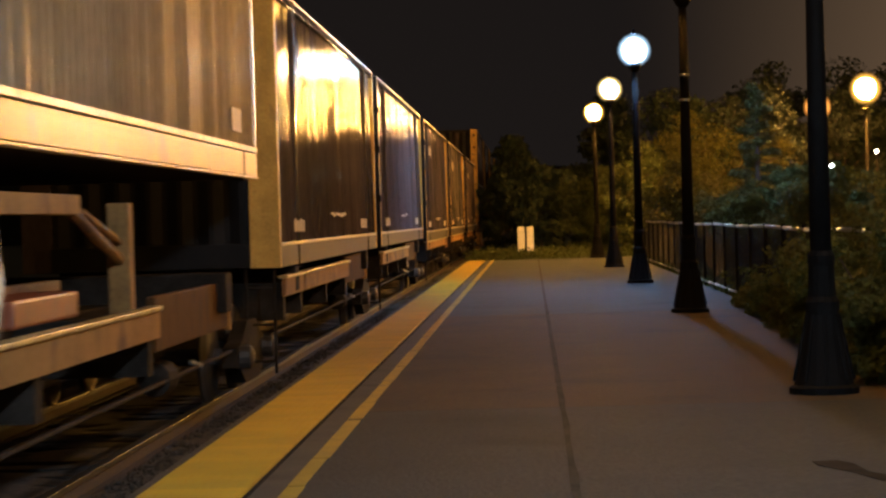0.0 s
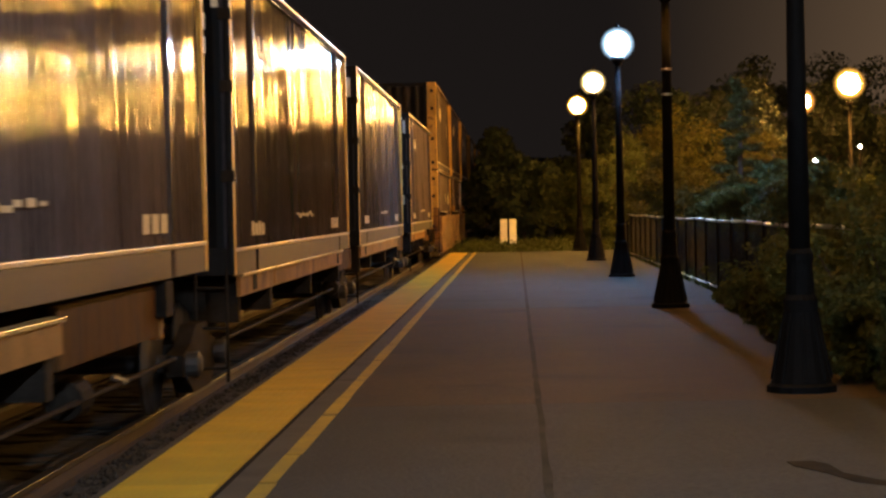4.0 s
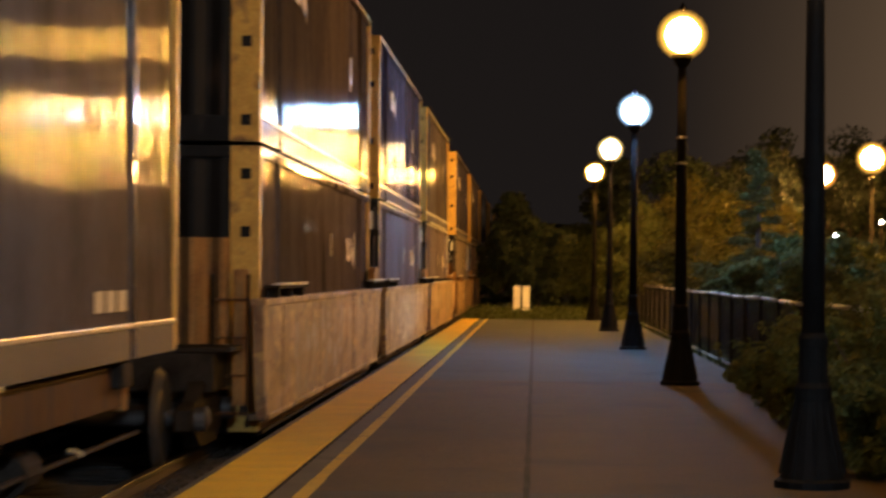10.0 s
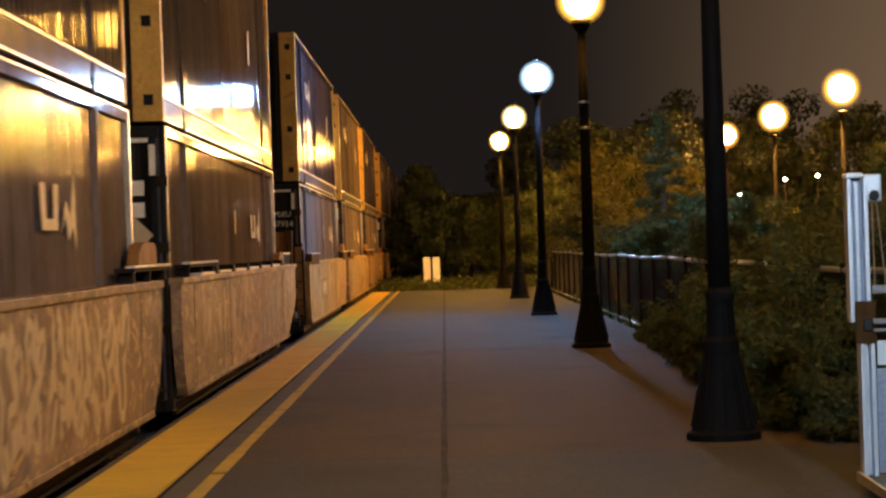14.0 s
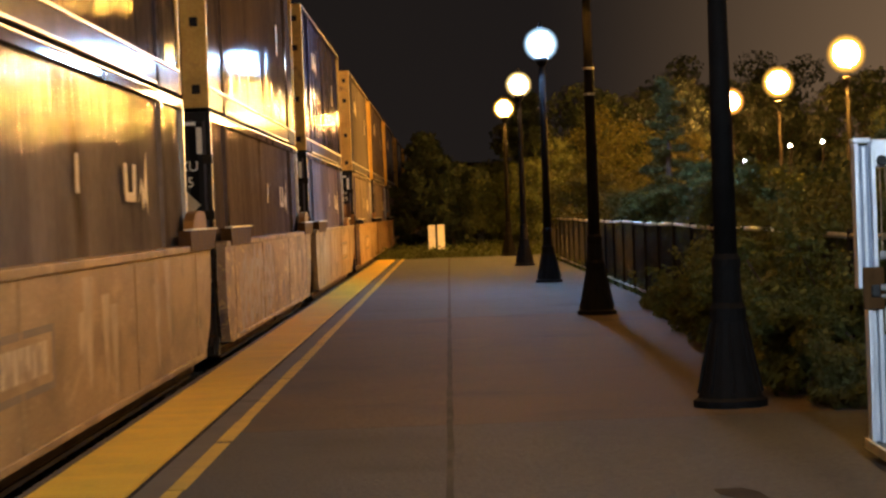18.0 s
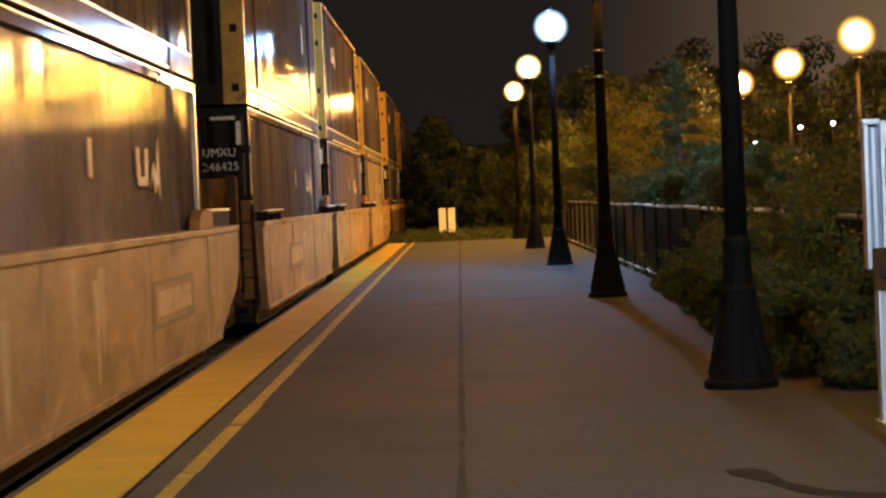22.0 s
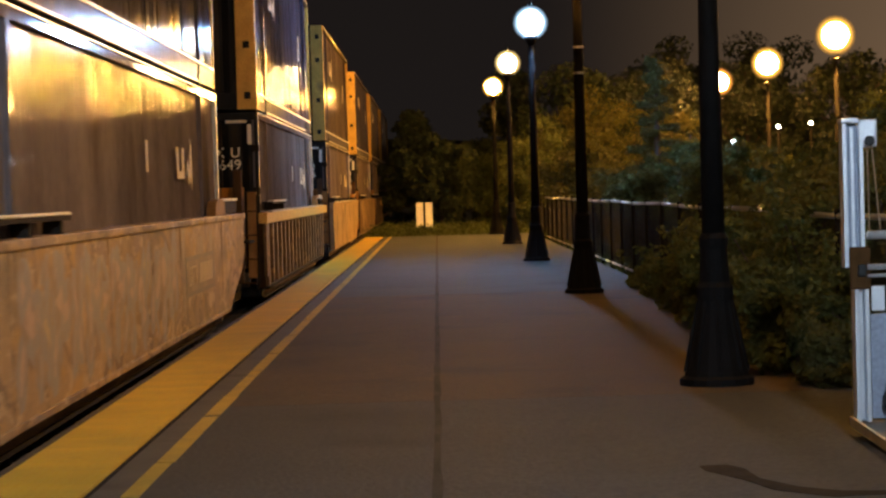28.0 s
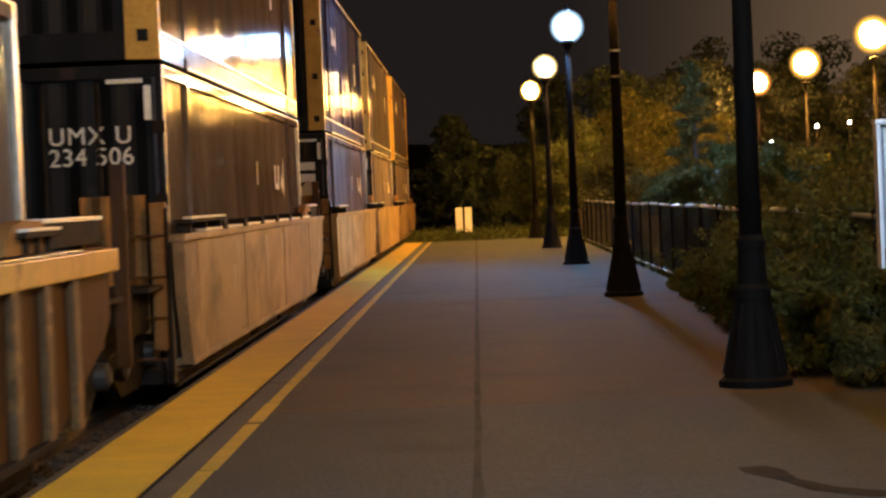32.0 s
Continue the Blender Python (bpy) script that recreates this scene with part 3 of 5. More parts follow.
def platform():
    pf = empty("platform", pose(0, 0, 0), "long low asphalt railway platform with a yellow tactile edge", "platform", kind="structure")
    # body with an edge wall towards the track
    bm = boxes((EDGE_X, RIGHT_X, -14, END_Y, -0.60, -0.045))
    part("platform_body", bm, CONCRETE, pf, "concrete platform wall")
    bm = bmesh.new()
    box(bm, EDGE_X - 0.02, -2.412, -14, END_Y, -0.20, -0.004, bev=0.006)
    part("edge_coping", bm, COPING, pf, "dark narrow edge coping")
    # asphalt lanes with a recessed lengthwise joint; their tints also carry the lamp pools
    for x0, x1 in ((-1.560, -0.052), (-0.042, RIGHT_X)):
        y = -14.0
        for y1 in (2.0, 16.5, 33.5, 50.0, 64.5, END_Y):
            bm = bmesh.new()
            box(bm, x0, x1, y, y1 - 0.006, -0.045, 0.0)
            part("asphalt_lane", bm, ASPHALT_AMBER_POOL if 16 < y < 33 else ASPHALT_COOL_POOL if y > 33 else ASPHALT, pf)
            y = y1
    bm = boxes((-0.0518, -0.0422, -14, END_Y, -0.045, -0.0012))
    part("joint_seal", bm, FILLER, pf, "dark joint filler")
    # tar brushed over the lengthwise joint, of uneven width
    rnd = random.Random(31)
    y = -6.0
    while y < END_Y - 2:
        ln = rnd.uniform(2.5, 6.0)
        bm = bmesh.new()
        steps = 8
        rows = []
        for k in range(steps + 1):
            yy = y + ln * k / steps
            rows.append([bm.verts.new((x, yy, 0.0025)) for x in (-0.047 - rnd.uniform(.016, .032), -0.047 + rnd.uniform(.016, .032))])
        for a, b in zip(rows, rows[1:]):
            bm.faces.new((a[0], a[1], b[1], b[0]))
        g = bmesh.ops.extrude_face_region(bm, geom=list(bm.faces))
        bmesh.ops.translate(bm, verts=[e for e in g["geom"] if isinstance(e, bmesh.types.BMVert)], vec=(0, 0, -0.0035))
        part("joint_tar", bm, TAR, pf, "dull dark tar over the joint")
        y += ln + 0.003
    # plain band between the tactile strip and the painted line
    bm = bmesh.new()
    box(bm, -1.795, -1.563, -14, END_Y, -0.045, 0.0, bev=0.004)
    part("concrete_band", bm, DARKBAND, pf, "dark grey concrete band")
    bm = boxes((-1.842, -1.798, -14, END_Y, -0.045, -0.014))
    part("joint_seal", bm, SEAL, pf, "black joint beside the tactile strip")
    # worn painted line, in strokes
    rnd = random.Random(8)
    y = 4.0
    while y < END_Y - 1:
        ln = rnd.uniform(1.2, 4.0)
        bm = bmesh.new()
        box(bm, -1.628 + rnd.uniform(-.006, .006), -1.532 + rnd.uniform(-.006, .006), y, min(END_Y, y + ln), 0.0005, 0.004)
        part("painted_line", bm, LINE, pf, "worn yellow line paint")
        y += ln + rnd.choice((0.02, 0.05, 0.12))
    # brown arc of cast shadow painted on the asphalt
    pts = [(1.40, 12.2), (1.44, 12.0), (1.52, 11.6), (1.64, 11.2), (1.85, 10.95), (2.2, 10.95), (2.6, 11.1), (3.0, 11.1)]
    bm = bmesh.new()
    prev = None
    for k, (x, yy) in enumerate(pts):
        w = 0.075 + 0.035 * math.sin(k * 2.1)
        q = pts[min(k + 1, len(pts) - 1)]
        p = pts[max(k - 1, 0)]
        d = Vector((q[0] - p[0], q[1] - p[1])).normalized()
        row = [bm.verts.new((x - d.y * w, yy + d.x * w, 0.0045)), bm.verts.new((x + d.y * w, yy - d.x * w, 0.0045))]
        if prev:
            bm.faces.new((prev[0], prev[1], row[1], row[0]))
        prev = row
    g = bmesh.ops.extrude_face_region(bm, geom=list(bm.faces))
    bmesh.ops.translate(bm, verts=[e for e in g["geom"] if isinstance(e, bmesh.types.BMVert)], vec=(0, 0, -0.004))
    part("crack_seal", bm, SHADOW_ARC, pf, "brown shadow arc painted on the asphalt")
    # tactile tiles with truncated domes
    verts, faces = [], []

    def quad_box(x0, x1, y0, y1, z0, z1):
        b0 = len(verts)
        verts.extend([(x, y, z) for x in (x0, x1) for y in (y0, y1) for z in (z0, z1)])
        faces.extend([[b0 + i for i in f] for f in ((0, 1, 3, 2), (4, 6, 7, 5), (0, 4, 5, 1), (2, 3, 7, 6), (1, 5, 7, 3))])

    quad_box(-2.408, -1.845, 0.003, 0.611, -0.04, 0.006)
    for i in range(9):
        for j in range(10):
            cx, cy = -2.377 + 0.0626 * i, 0.033 + 0.0605 * j
            b0 = len(verts)
            for r, z in ((0.0105, 0.006), (0.006, 0.0076)):
                verts.extend([(cx + r * math.cos(a * math.pi / 3), cy + r * math.sin(a * math.pi / 3), z) for a in range(6)])
            faces.extend([[b0 + a, b0 + (a + 1) % 6, b0 + 6 + (a + 1) % 6, b0 + 6 + a] for a in range(6)])
            faces.append([b0 + 6 + a for a in range(6)])
    me = bpy.data.meshes.new("tactile_tile")
    me.from_pydata(verts, [], faces)
    me.materials.append(TACTILE)
    for k in range(150):
        y = -13.5 + 0.61 * k
        if y < END_Y - 0.6:
            share("tactile_tile", me, pf, pose(0, y, random.Random(k).uniform(-.0015, .0015)))


# ---- lamps along the platform ----
def lamp_post(x, y, globe, label, banded=False):
    lp = empty("platform_lamp", pose(x, y, 0), label, "lamp", "platform lamps")
    bm = bmesh.new()
    lathe(bm, [(0.275, 0), (0.275, 0.05), (0.24, 0.07), (0.215, 0.16), (0.185, 0.30), (0.150, 0.48), (0.128, 0.62), (0.135, 0.66), (0.135, 0.72), (0.112, 0.76), (0.10, 1.0), (0.108, 1.03), (0.108, 1.08), (0.088, 1.12)], 16)
    part("base", bm, POSTMAT, lp, "flared cast base")
    for k in range(8):
        a = 2 * math.pi * k / 8
        bm = bmesh.new()
        tube(bm, (0.232 * math.cos(a), 0.232 * math.sin(a), 0.10), (0.122 * math.cos(a), 0.122 * math.sin(a), 0.62), 0.016, 6)
        part("base_rib", bm, POSTMAT, lp)
    bm = bmesh.new()
    lathe(bm, [(0.086, 1.10), (0.078, 2.2), (0.066, 3.4), (0.056, 4.42)], 14)
    part("pole", bm, POSTMAT, lp, smooth=True)
    for z in (3.06, 3.42) if banded else ():
        bm = bmesh.new()
        lathe(bm, [(0.072, z), (0.078, z + 0.005), (0.078, z + 0.025), (0.072, z + 0.03)], 14)
        part("clamp_band", bm, BAND, lp, "bright steel clamp band")
    bm = bmesh.new()
    lathe(bm, [(0.055, 4.40), (0.10, 4.46), (0.13, 4.52), (0.15, 4.58), (0.12, 4.60)], 16)
    part("fitter", bm, POSTMAT, lp, "dark globe holder")
    # three nested emissive shells round the bulb imitate its soft halo
    angles = [0.25 + 0.289 * k for k in range(11)]
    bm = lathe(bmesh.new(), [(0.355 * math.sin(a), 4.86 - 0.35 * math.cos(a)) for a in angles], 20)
    gl = part("globe", bm, HALO[globe][1], lp, "lamp globe, outermost of the emissive halo shells", smooth=True)
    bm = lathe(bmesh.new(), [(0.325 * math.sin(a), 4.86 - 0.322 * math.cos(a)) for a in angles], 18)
    part("middle_globe", bm, HALO[globe][2], gl, smooth=True)
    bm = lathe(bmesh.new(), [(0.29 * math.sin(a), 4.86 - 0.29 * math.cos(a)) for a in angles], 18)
    part("inner_globe", bm, HALO[globe][0], gl, smooth=True)
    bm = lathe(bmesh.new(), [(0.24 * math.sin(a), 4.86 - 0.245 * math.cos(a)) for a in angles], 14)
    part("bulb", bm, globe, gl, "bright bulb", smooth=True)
    bm = bmesh.new()
    lathe(bm, [(0.05, 5.20), (0.06, 5.22), (0.03, 5.26), (0.012, 5.31)], 10)
    part("finial", bm, POSTMAT, lp)
    return lp


lamp_post(2.02, -13.4, G_BACK, "black cast platform lamp post with an amber globe")
lamp_post(2.02, 1.9, G_COOL0, "black cast platform lamp post with a white globe")
lamp_post(2.02, 17.2, G_NEAR, "black cast platform lamp post with an amber globe beside shrubs")
lamp_post(2.02, 32.75, G_SODIUM, "black cast platform lamp post with an amber globe", True)
lamp_post(2.0, 47.9, G_COOL, "black cast platform lamp post with a bluish white globe")
lamp_post(1.99, 63.0, G_WARM, "black cast platform lamp post with a warm white globe")
lamp_post(1.94, 77.4, G_SODIUM2, "black cast platform lamp post with an amber globe past the others")


def lot_lamp(x, y, z, globe, label):
    lp = empty("parking_lamp", pose(x, y, 0), label, "lamp", "parking lot lamps")
    bm = bmesh.new()
    lathe(bm, [(0.11, 0.1), (0.10, 0.5), (0.06, z - 0.72)], 10)
    part("pole", bm, POSTMAT, lp, smooth=True)
    bm = bmesh.new()
    lathe(bm, [(0.06, z - 0.80), (0.17, z - 0.74), (0.12, z - 0.70)], 12)
    part("fitter", bm, POSTMAT, lp)
    # oversized emissive shells imitate the bloom round the bulb
    angles = [0.3 + 0.28 * k for k in range(11)]
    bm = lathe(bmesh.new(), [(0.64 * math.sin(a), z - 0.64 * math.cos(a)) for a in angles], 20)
    gl = part("globe", bm, HALO[globe][1], lp, "amber globe, outermost of the emissive halo shells", smooth=True)
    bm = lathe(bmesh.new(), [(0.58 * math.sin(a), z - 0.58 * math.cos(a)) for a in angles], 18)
    part("middle_globe", bm, HALO[globe][2], gl, smooth=True)
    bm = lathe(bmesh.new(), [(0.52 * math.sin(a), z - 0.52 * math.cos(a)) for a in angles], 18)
    part("inner_globe", bm, HALO[globe][0], gl, smooth=True)
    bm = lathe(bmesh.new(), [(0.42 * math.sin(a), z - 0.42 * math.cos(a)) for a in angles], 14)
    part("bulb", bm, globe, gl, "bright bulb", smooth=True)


for yy, zz, gg in ((106.1, 6.05, G_LOTFAR), (90.7, 6.05, G_LOT), (75.2, 6.1, G_LOT), (59.8, 6.1, G_LOT)):
    lot_lamp(12.9, yy, zz, gg, "slim parking lot lamp with an amber globe beyond the fence")


def house_light(x, y, z, r, g, label):
    bm = bmesh.new()
    lathe(bm, [(r * 0.5, -r), (r, -0.3 * r), (r, 0.5 * r), (r * 0.4, r)], 8)
    hl = empty("house_lamp", pose(x, y, z), label, "lamp", "far lights")
    part("bulb", bm, g, hl)
    part("stem", tube(bmesh.new(), (0, 0, -z - 0.2), (0, 0, -r), 0.05, 6), POSTMAT, hl)


house_light(12.08, 95, 3.16, 0.085, G_HOUSEC, "small far cool white lamp beyond the trees")
house_light(13.90, 95, 3.70, 0.07, G_HOUSE, "small far warm white lamp beyond the trees")
house_light(15.22, 95, 3.81, 0.07, G_HOUSE, "small far warm white lamp beyond the trees")


# ---- fence beside the platform ----
def fence():
    fx = 3.2
    fe = empty("fence", pose(fx, 0, 0), "black mesh fence with a pale steel top rail along the platform", "fence", kind="structure")
    y0, bay, bays = 4.0, 2.45, 30
    for k in range(bays + 1):
        y = y0 + bay * k
        bm = bmesh.new()
        lathe(bm, [(0.03, -0.25), (0.03, 1.21), (0.038, 1.22), (0.03, 1.25)], 8, at=(0, y, 0))
        part("fence_post", bm, FENCE, fe)
        if k == bays:
            break
        sag = 0.012 * math.sin(k * 1.7)
        part("top_rail", tube(bmesh.new(), (0, y, 1.20 + sag), (0, y + bay, 1.20 + 0.012 * math.sin((k + 1) * 1.7)), 0.024, 8), GALV, fe, "pale galvanised top rail", smooth=True)
        part("bottom_rail", tube(bmesh.new(), (0, y, 0.07), (0, y + bay, 0.07), 0.022, 8), GALV, fe, "pale galvanised bottom rail", smooth=True)
        verts, faces = [], []
        st, w = 0.06, 0.0075
        nn = int(bay / st)
        for d in (1, -1):
            for i in range(-18, nn + 1):
                ya, za, yb, zb = i * st, 0.07, i * st + 1.1, 1.17
                if ya < 0:
                    za, ya = za - ya, 0
                if yb > bay:
                    zb, yb = zb - (yb - bay), bay
                if zb - za < 0.05:
                    continue
                if d < 0:
                    ya, yb = bay - ya, bay - yb
                b0 = len(verts)
                verts.extend([(-0.003 * d, y + ya, za - w), (-0.003 * d, y + ya, za + w), (-0.003 * d, y + yb, zb + w), (-0.003 * d, y + yb, zb - w), (-0.003 * d + 0.004, y + (ya + yb) / 2, (za + zb) / 2)])
                faces.extend([[b0, b0 + 1, b0 + 4], [b0 + 1, b0 + 2, b0 + 4], [b0 + 2, b0 + 3, b0 + 4], [b0 + 3, b0, b0 + 4], [b0, b0 + 3, b0 + 2, b0 + 1]])
        me = bpy.data.meshes.new("mesh_panel")
        me.from_pydata(verts, [], faces)
        me.materials.append(FENCE)
        share("mesh_panel", me, fe)


fence()


# ---- sign at the platform end ----
def end_sign():
    sg = empty("end_sign", pose(-0.465, 82.0, 0), "pair of pale upright panels on a post past the platform end", "sign")
    for x0 in (-0.285, 0.037):
        bm = bmesh.new()
        box(bm, x0, x0 + 0.248, -0.02, 0.0, 0.22, 1.09, bev=0.006)
        part("panel", bm, SIGNWHITE, sg, "pale sign panel")
    part("post", tube(bmesh.new(), (0, 0.03, -0.62), (0, 0.03, 1.05), 0.03, 8), POSTMAT, sg)
    for z in (0.45, 0.85):
        part("bracket", boxes((-0.2, 0.2, 0.002, 0.03, z, z + 0.04)), POSTMAT, sg)


end_sign()


# ---- portable wheelchair lift ----
def lift():
    lf = empty("wheelchair_lift", pose(2.385, 13.3, 0), "aluminium portable wheelchair lift with a tall mast parked on the platform", "wheelchair lift")

    def piece(name, spec, material, label="", bev=.006):
        return part(name, boxes(spec, bev=bev), material, lf, label)

    def upright(x, wide, z0, z1, name, label):
        """A channel upright: two outer flanges, a recessed web and a raised middle bead."""
        mast = part(name, boxes((x, x + .026, -.06, .06, z0, z1), (x + wide - .026, x + wide, -.06, .06, z0, z1), bev=.006), ALU, lf, label)
        # web takes the duller panel colour to stand for shade inside the channel
        part("mast_web", boxes((x + .027, x + wide - .027, .0, .02, z0, z1 - .01)), PANEL, mast, "shaded mast web")
        part("mast_bead", boxes((x + wide * .5 - .010, x + wide * .5 + .010, -.022, -.002, z0 + .01, z1 - .02), bev=.004), ALU, mast)

    for dx in (0.0, .92):
        upright(dx - .085, .12, .98, 1.80, "upper_mast", "bright upper mast section")
        upright(dx - .035, .085, .10, 1.02, "lower_mast", "dull lower mast section")
        piece("mast_cap", (dx - .092, dx + .012, -.066, .066, 1.801, 1.832), ALU, bev=.01)
        piece("carriage", (dx - .062, dx + .058, -.085, -.062, .86, 1.10), BULK, "dark worn lifting carriage", .012)
        piece("roller", (dx - .02, dx + .03, -.11, -.087, .93, 1.00), RUBBER, bev=.014)
    pulley_box = piece("pulley_box", (.014, .118, -.05, .05, 1.665, 1.822), ALU, "boxed pulley at the mast head", .014)
    part("pulley", lathe(bmesh.new(), [(0.022, -0.012), (0.03, -0.008), (0.03, 0.008), (0.022, 0.012)], 14, "y", (0.07, -0.064, 1.70)), RUBBER, pulley_box)
    for dx, ex in ((.056, .058), (.082, .122)):
        part("lifting_cable", tube(bmesh.new(), (dx, -.06, 1.67), (ex, -.06, 1.18), .0045, 6), CABLE, lf, "bronze coloured lifting cable")
    for z, r in ((1.165, .024), (.985, .017), (.935, .010)):
        part("handrail", tube(bmesh.new(), (.035, -.11, z), (1.25, -.11, z + .005), r, 10), ALU, lf, "horizontal tube handrail", smooth=True)
    piece("rail_plate", (.27, .62, -.12, -.07, 1.192, 1.232), WHITEPLATE, "pale plate on the handrail")
    for x in (.19, .70):
        part("rail_post", boxes((x, x + .045, -.135, -.09, .10, 1.07), bev=.012), ALU, lf, "upright rail post")
        # brown strip stands for the shadow beside each post
        piece("post_shade", (x - .035, x - .002, -.10, -.08, .12, .93), BULK, "brown strip painted as post shade")
    piece("bright_plate", (.056, .132, -.09, -.07, .735, .875), WHITEPLATE, "small white plate")
    winch = piece("winch_box", (.245, .66, -.17, -.05, .735, .885), WHITEPLATE, "white winch housing", .012)
    # orange-brown strip painted for a reflection above the winch box
    part("winch_band", boxes((.245, .66, -.172, -.16, .892, .918), bev=.003), BULK, winch)
    piece("lower_plate", (.335, .62, -.14, -.08, .36, .455), WHITEPLATE, "white lower plate")
    piece("lower_panel", (.052, 1.2, -.066, -.045, .12, .715), PANEL, "blue grey lower panel", .004)
    hub = part("crank_hub", lathe(bmesh.new(), [(.035, -.02), (.05, -.012), (.05, .012), (.035, .02)], 12, "x", (.12, -.16, .23)), RUBBER, lf)
    part("crank_arm", tube(bmesh.new(), (.12, -.16, .23), (.13, -.19, .36), .011, 8), ALU, hub)
    # low deck towards the camera, its edge strip pale yellow
    bm = prism(bmesh.new(), [(.10, .066), (.10, .094), (-1.75, .094), (-1.75, .066)], -.03, 1.25)
    part("deck", bm, CONCRETE, lf, "low deck plate")
    bm = bmesh.new()
    for x0, x1, y in ((-.052, -.031, .10), (-.110, -.089, -1.75)):
        for x in (x0, x1):
            for z in (.062, .118):
                bm.verts.new((x, y, z))
    v = list(bm.verts)
    for f in ((0, 1, 3, 2), (4, 6, 7, 5), (0, 4, 5, 1), (2, 3, 7, 6), (0, 2, 6, 4), (1, 5, 7, 3)):
        bm.faces.new([v[q] for q in f])
    part("deck_edge", bm, DECKEDGE, lf, "pale yellow deck edge strip")
    for x, y in ((.02, -1.0), (.1, -.02), (1.1, -1.0), (1.1, -.02)):
        bm = lathe(bmesh.new(), [(.02, -.018), (.034, -.014), (.034, .014), (.02, .018)], 12, "x", (x, y, .034))
        part("castor", bm, RUBBER, lf)


lift()


# ---- shrubs and trees ----
def leaf_cloud(rng, clumps, size, name, material, parent):
    """Leaves gathered in clumps (centre, radii, count), lying mostly outwards on each clump."""
    pts = []
    for centre, radii, count in clumps:
        u = rng.normal(size=(count, 3))
        u /= np.linalg.norm(u, axis=1)[:, None] + 1e-6
        p = np.array(centre) + u * np.array(radii) * (0.35 + 0.65 * rng.random((count, 1)) ** 0.6)
        nrm = 0.8 * u + 0.75 * rng.normal(size=(count, 3)) * 0.6 + np.array((0, 0, 0.25))
        nrm /= np.linalg.norm(nrm, axis=1)[:, None] + 1e-6
        d = np.cross(nrm, rng.normal(size=(count, 3)))
        d /= np.linalg.norm(d, axis=1)[:, None] + 1e-6
        w = np.cross(nrm, d)
        s = size * rng.uniform(0.6, 1.35, (count, 1))
        pts.append(np.stack([p, p + d * s * .45 + w * s * .30, p + d * s + nrm * s * -.12, p + d * s * .45 - w * s * .30], axis=1))
    v = np.concatenate(pts).reshape(-1, 3)
    me = bpy.data.meshes.new(name)
    me.from_pydata(v.tolist(), [], np.arange(len(v)).reshape(-1, 4).tolist())
    me.materials.append(material)
    return share(name, me, parent)


def shrub(x, y, z, w, d, h, seed, material, dens=1.0, size=0.06, label="leafy olive shrub growing along the platform fence"):
    rnd, rng = random.Random(seed), np.random.default_rng(seed)
    sh = empty("shrub", pose(x, y, z), label, "shrub", "shrubs")
    bm = bmesh.new()
    clumps = []
    for _ in range(13):
        a = rnd.uniform(0, 6.28)
        f = rnd.uniform(.25, .85)
        tip = Vector((math.cos(a) * w * f, math.sin(a) * d * f, h * rnd.uniform(.42, 1.0 - .22 * f)))
        mid = tip * 0.5 + Vector((rnd.uniform(-.1, .1), rnd.uniform(-.1, .1), .1 * h))
        tube(bm, (0.05 * math.cos(a), 0.05 * math.sin(a), -0.1), mid, 0.014, 5)
        tube(bm, mid, tip, 0.008, 5)
        r = rnd.uniform(.14, .30) * (w + h) * .5
        clumps.append((tip, (r, r, r * .75), int(190 * dens)))
        clumps.append((mid, (r * 1.2, r * 1.2, r), int(120 * dens)))
    part("stem", bm, BARK, sh)
    for _ in range(6):
        a = rnd.uniform(0, 6.28)
        clumps.append(((math.cos(a) * w * .6, math.sin(a) * d * .6, h * .22), (w * .45, d * .45, h * .2), int(170 * dens)))
    # a few long shoots that stand out of the outline
    for _ in range(7):
        a = rnd.uniform(0, 6.28)
        p = Vector((math.cos(a) * w * .7, math.sin(a) * d * .7, h * rnd.uniform(.6, 1.0)))
        for k in range(5):
            clumps.append((p + Vector((math.cos(a) * .045 * k, math.sin(a) * .045 * k, .055 * k)), (.05, .05, .04), 7))
    leaf_cloud(rng, clumps, size, "foliage", material, sh)
    return sh


for k, (x, y, w, d, h) in enumerate([
        (3.05, 19.6, .75, .9, 1.45), (3.75, 18.9, .8, .9, 1.80), (3.55, 20.6, .8, 1.0, 1.80), (2.85, 21.4, .6, .8, 1.15), (4.4, 20.2, .9, 1.0, 2.0),
        (2.95, 23.2, .65, .9, 1.30), (3.7, 22.8, .9, 1.0, 1.85), (2.95, 25.2, .6, .9, 1.0), (3.8, 25.3, .8, 1.1, 1.55), (3.1, 27.4, .55, 1.0, .85),
        (4.0, 28.2, .8, 1.2, 1.5), (4.9, 23.6, 1.0, 1.2, 2.15), (3.3, 17.9, .5, .7, 1.0), (2.95, 16.9, .40, .5, .42), (3.4, 16.4, .45, .6, .55),
        (2.72, 18.1, .40, .7, .78), (2.68, 19.7, .40, .8, .90), (2.66, 21.2, .38, .8, .82), (2.72, 23.0, .36, .8, .72), (2.78, 25.0, .32, .9, .62),
        (2.86, 27.6, .30, 1.1, .52), (2.92, 30.6, .28, 1.3, .45), (2.97, 34.2, .25, 1.5, .38), (5.4, 21.4, .9, 1.0, 2.1), (4.3, 17.6, .8, .8, 1.5)]):
    shrub(x, y, 0.0 if x < 3.1 else -0.08, w, d, h, 20 + k, LEAF_A if k % 3 else LEAF_B, 1.5 if y < 24 else 1.0)


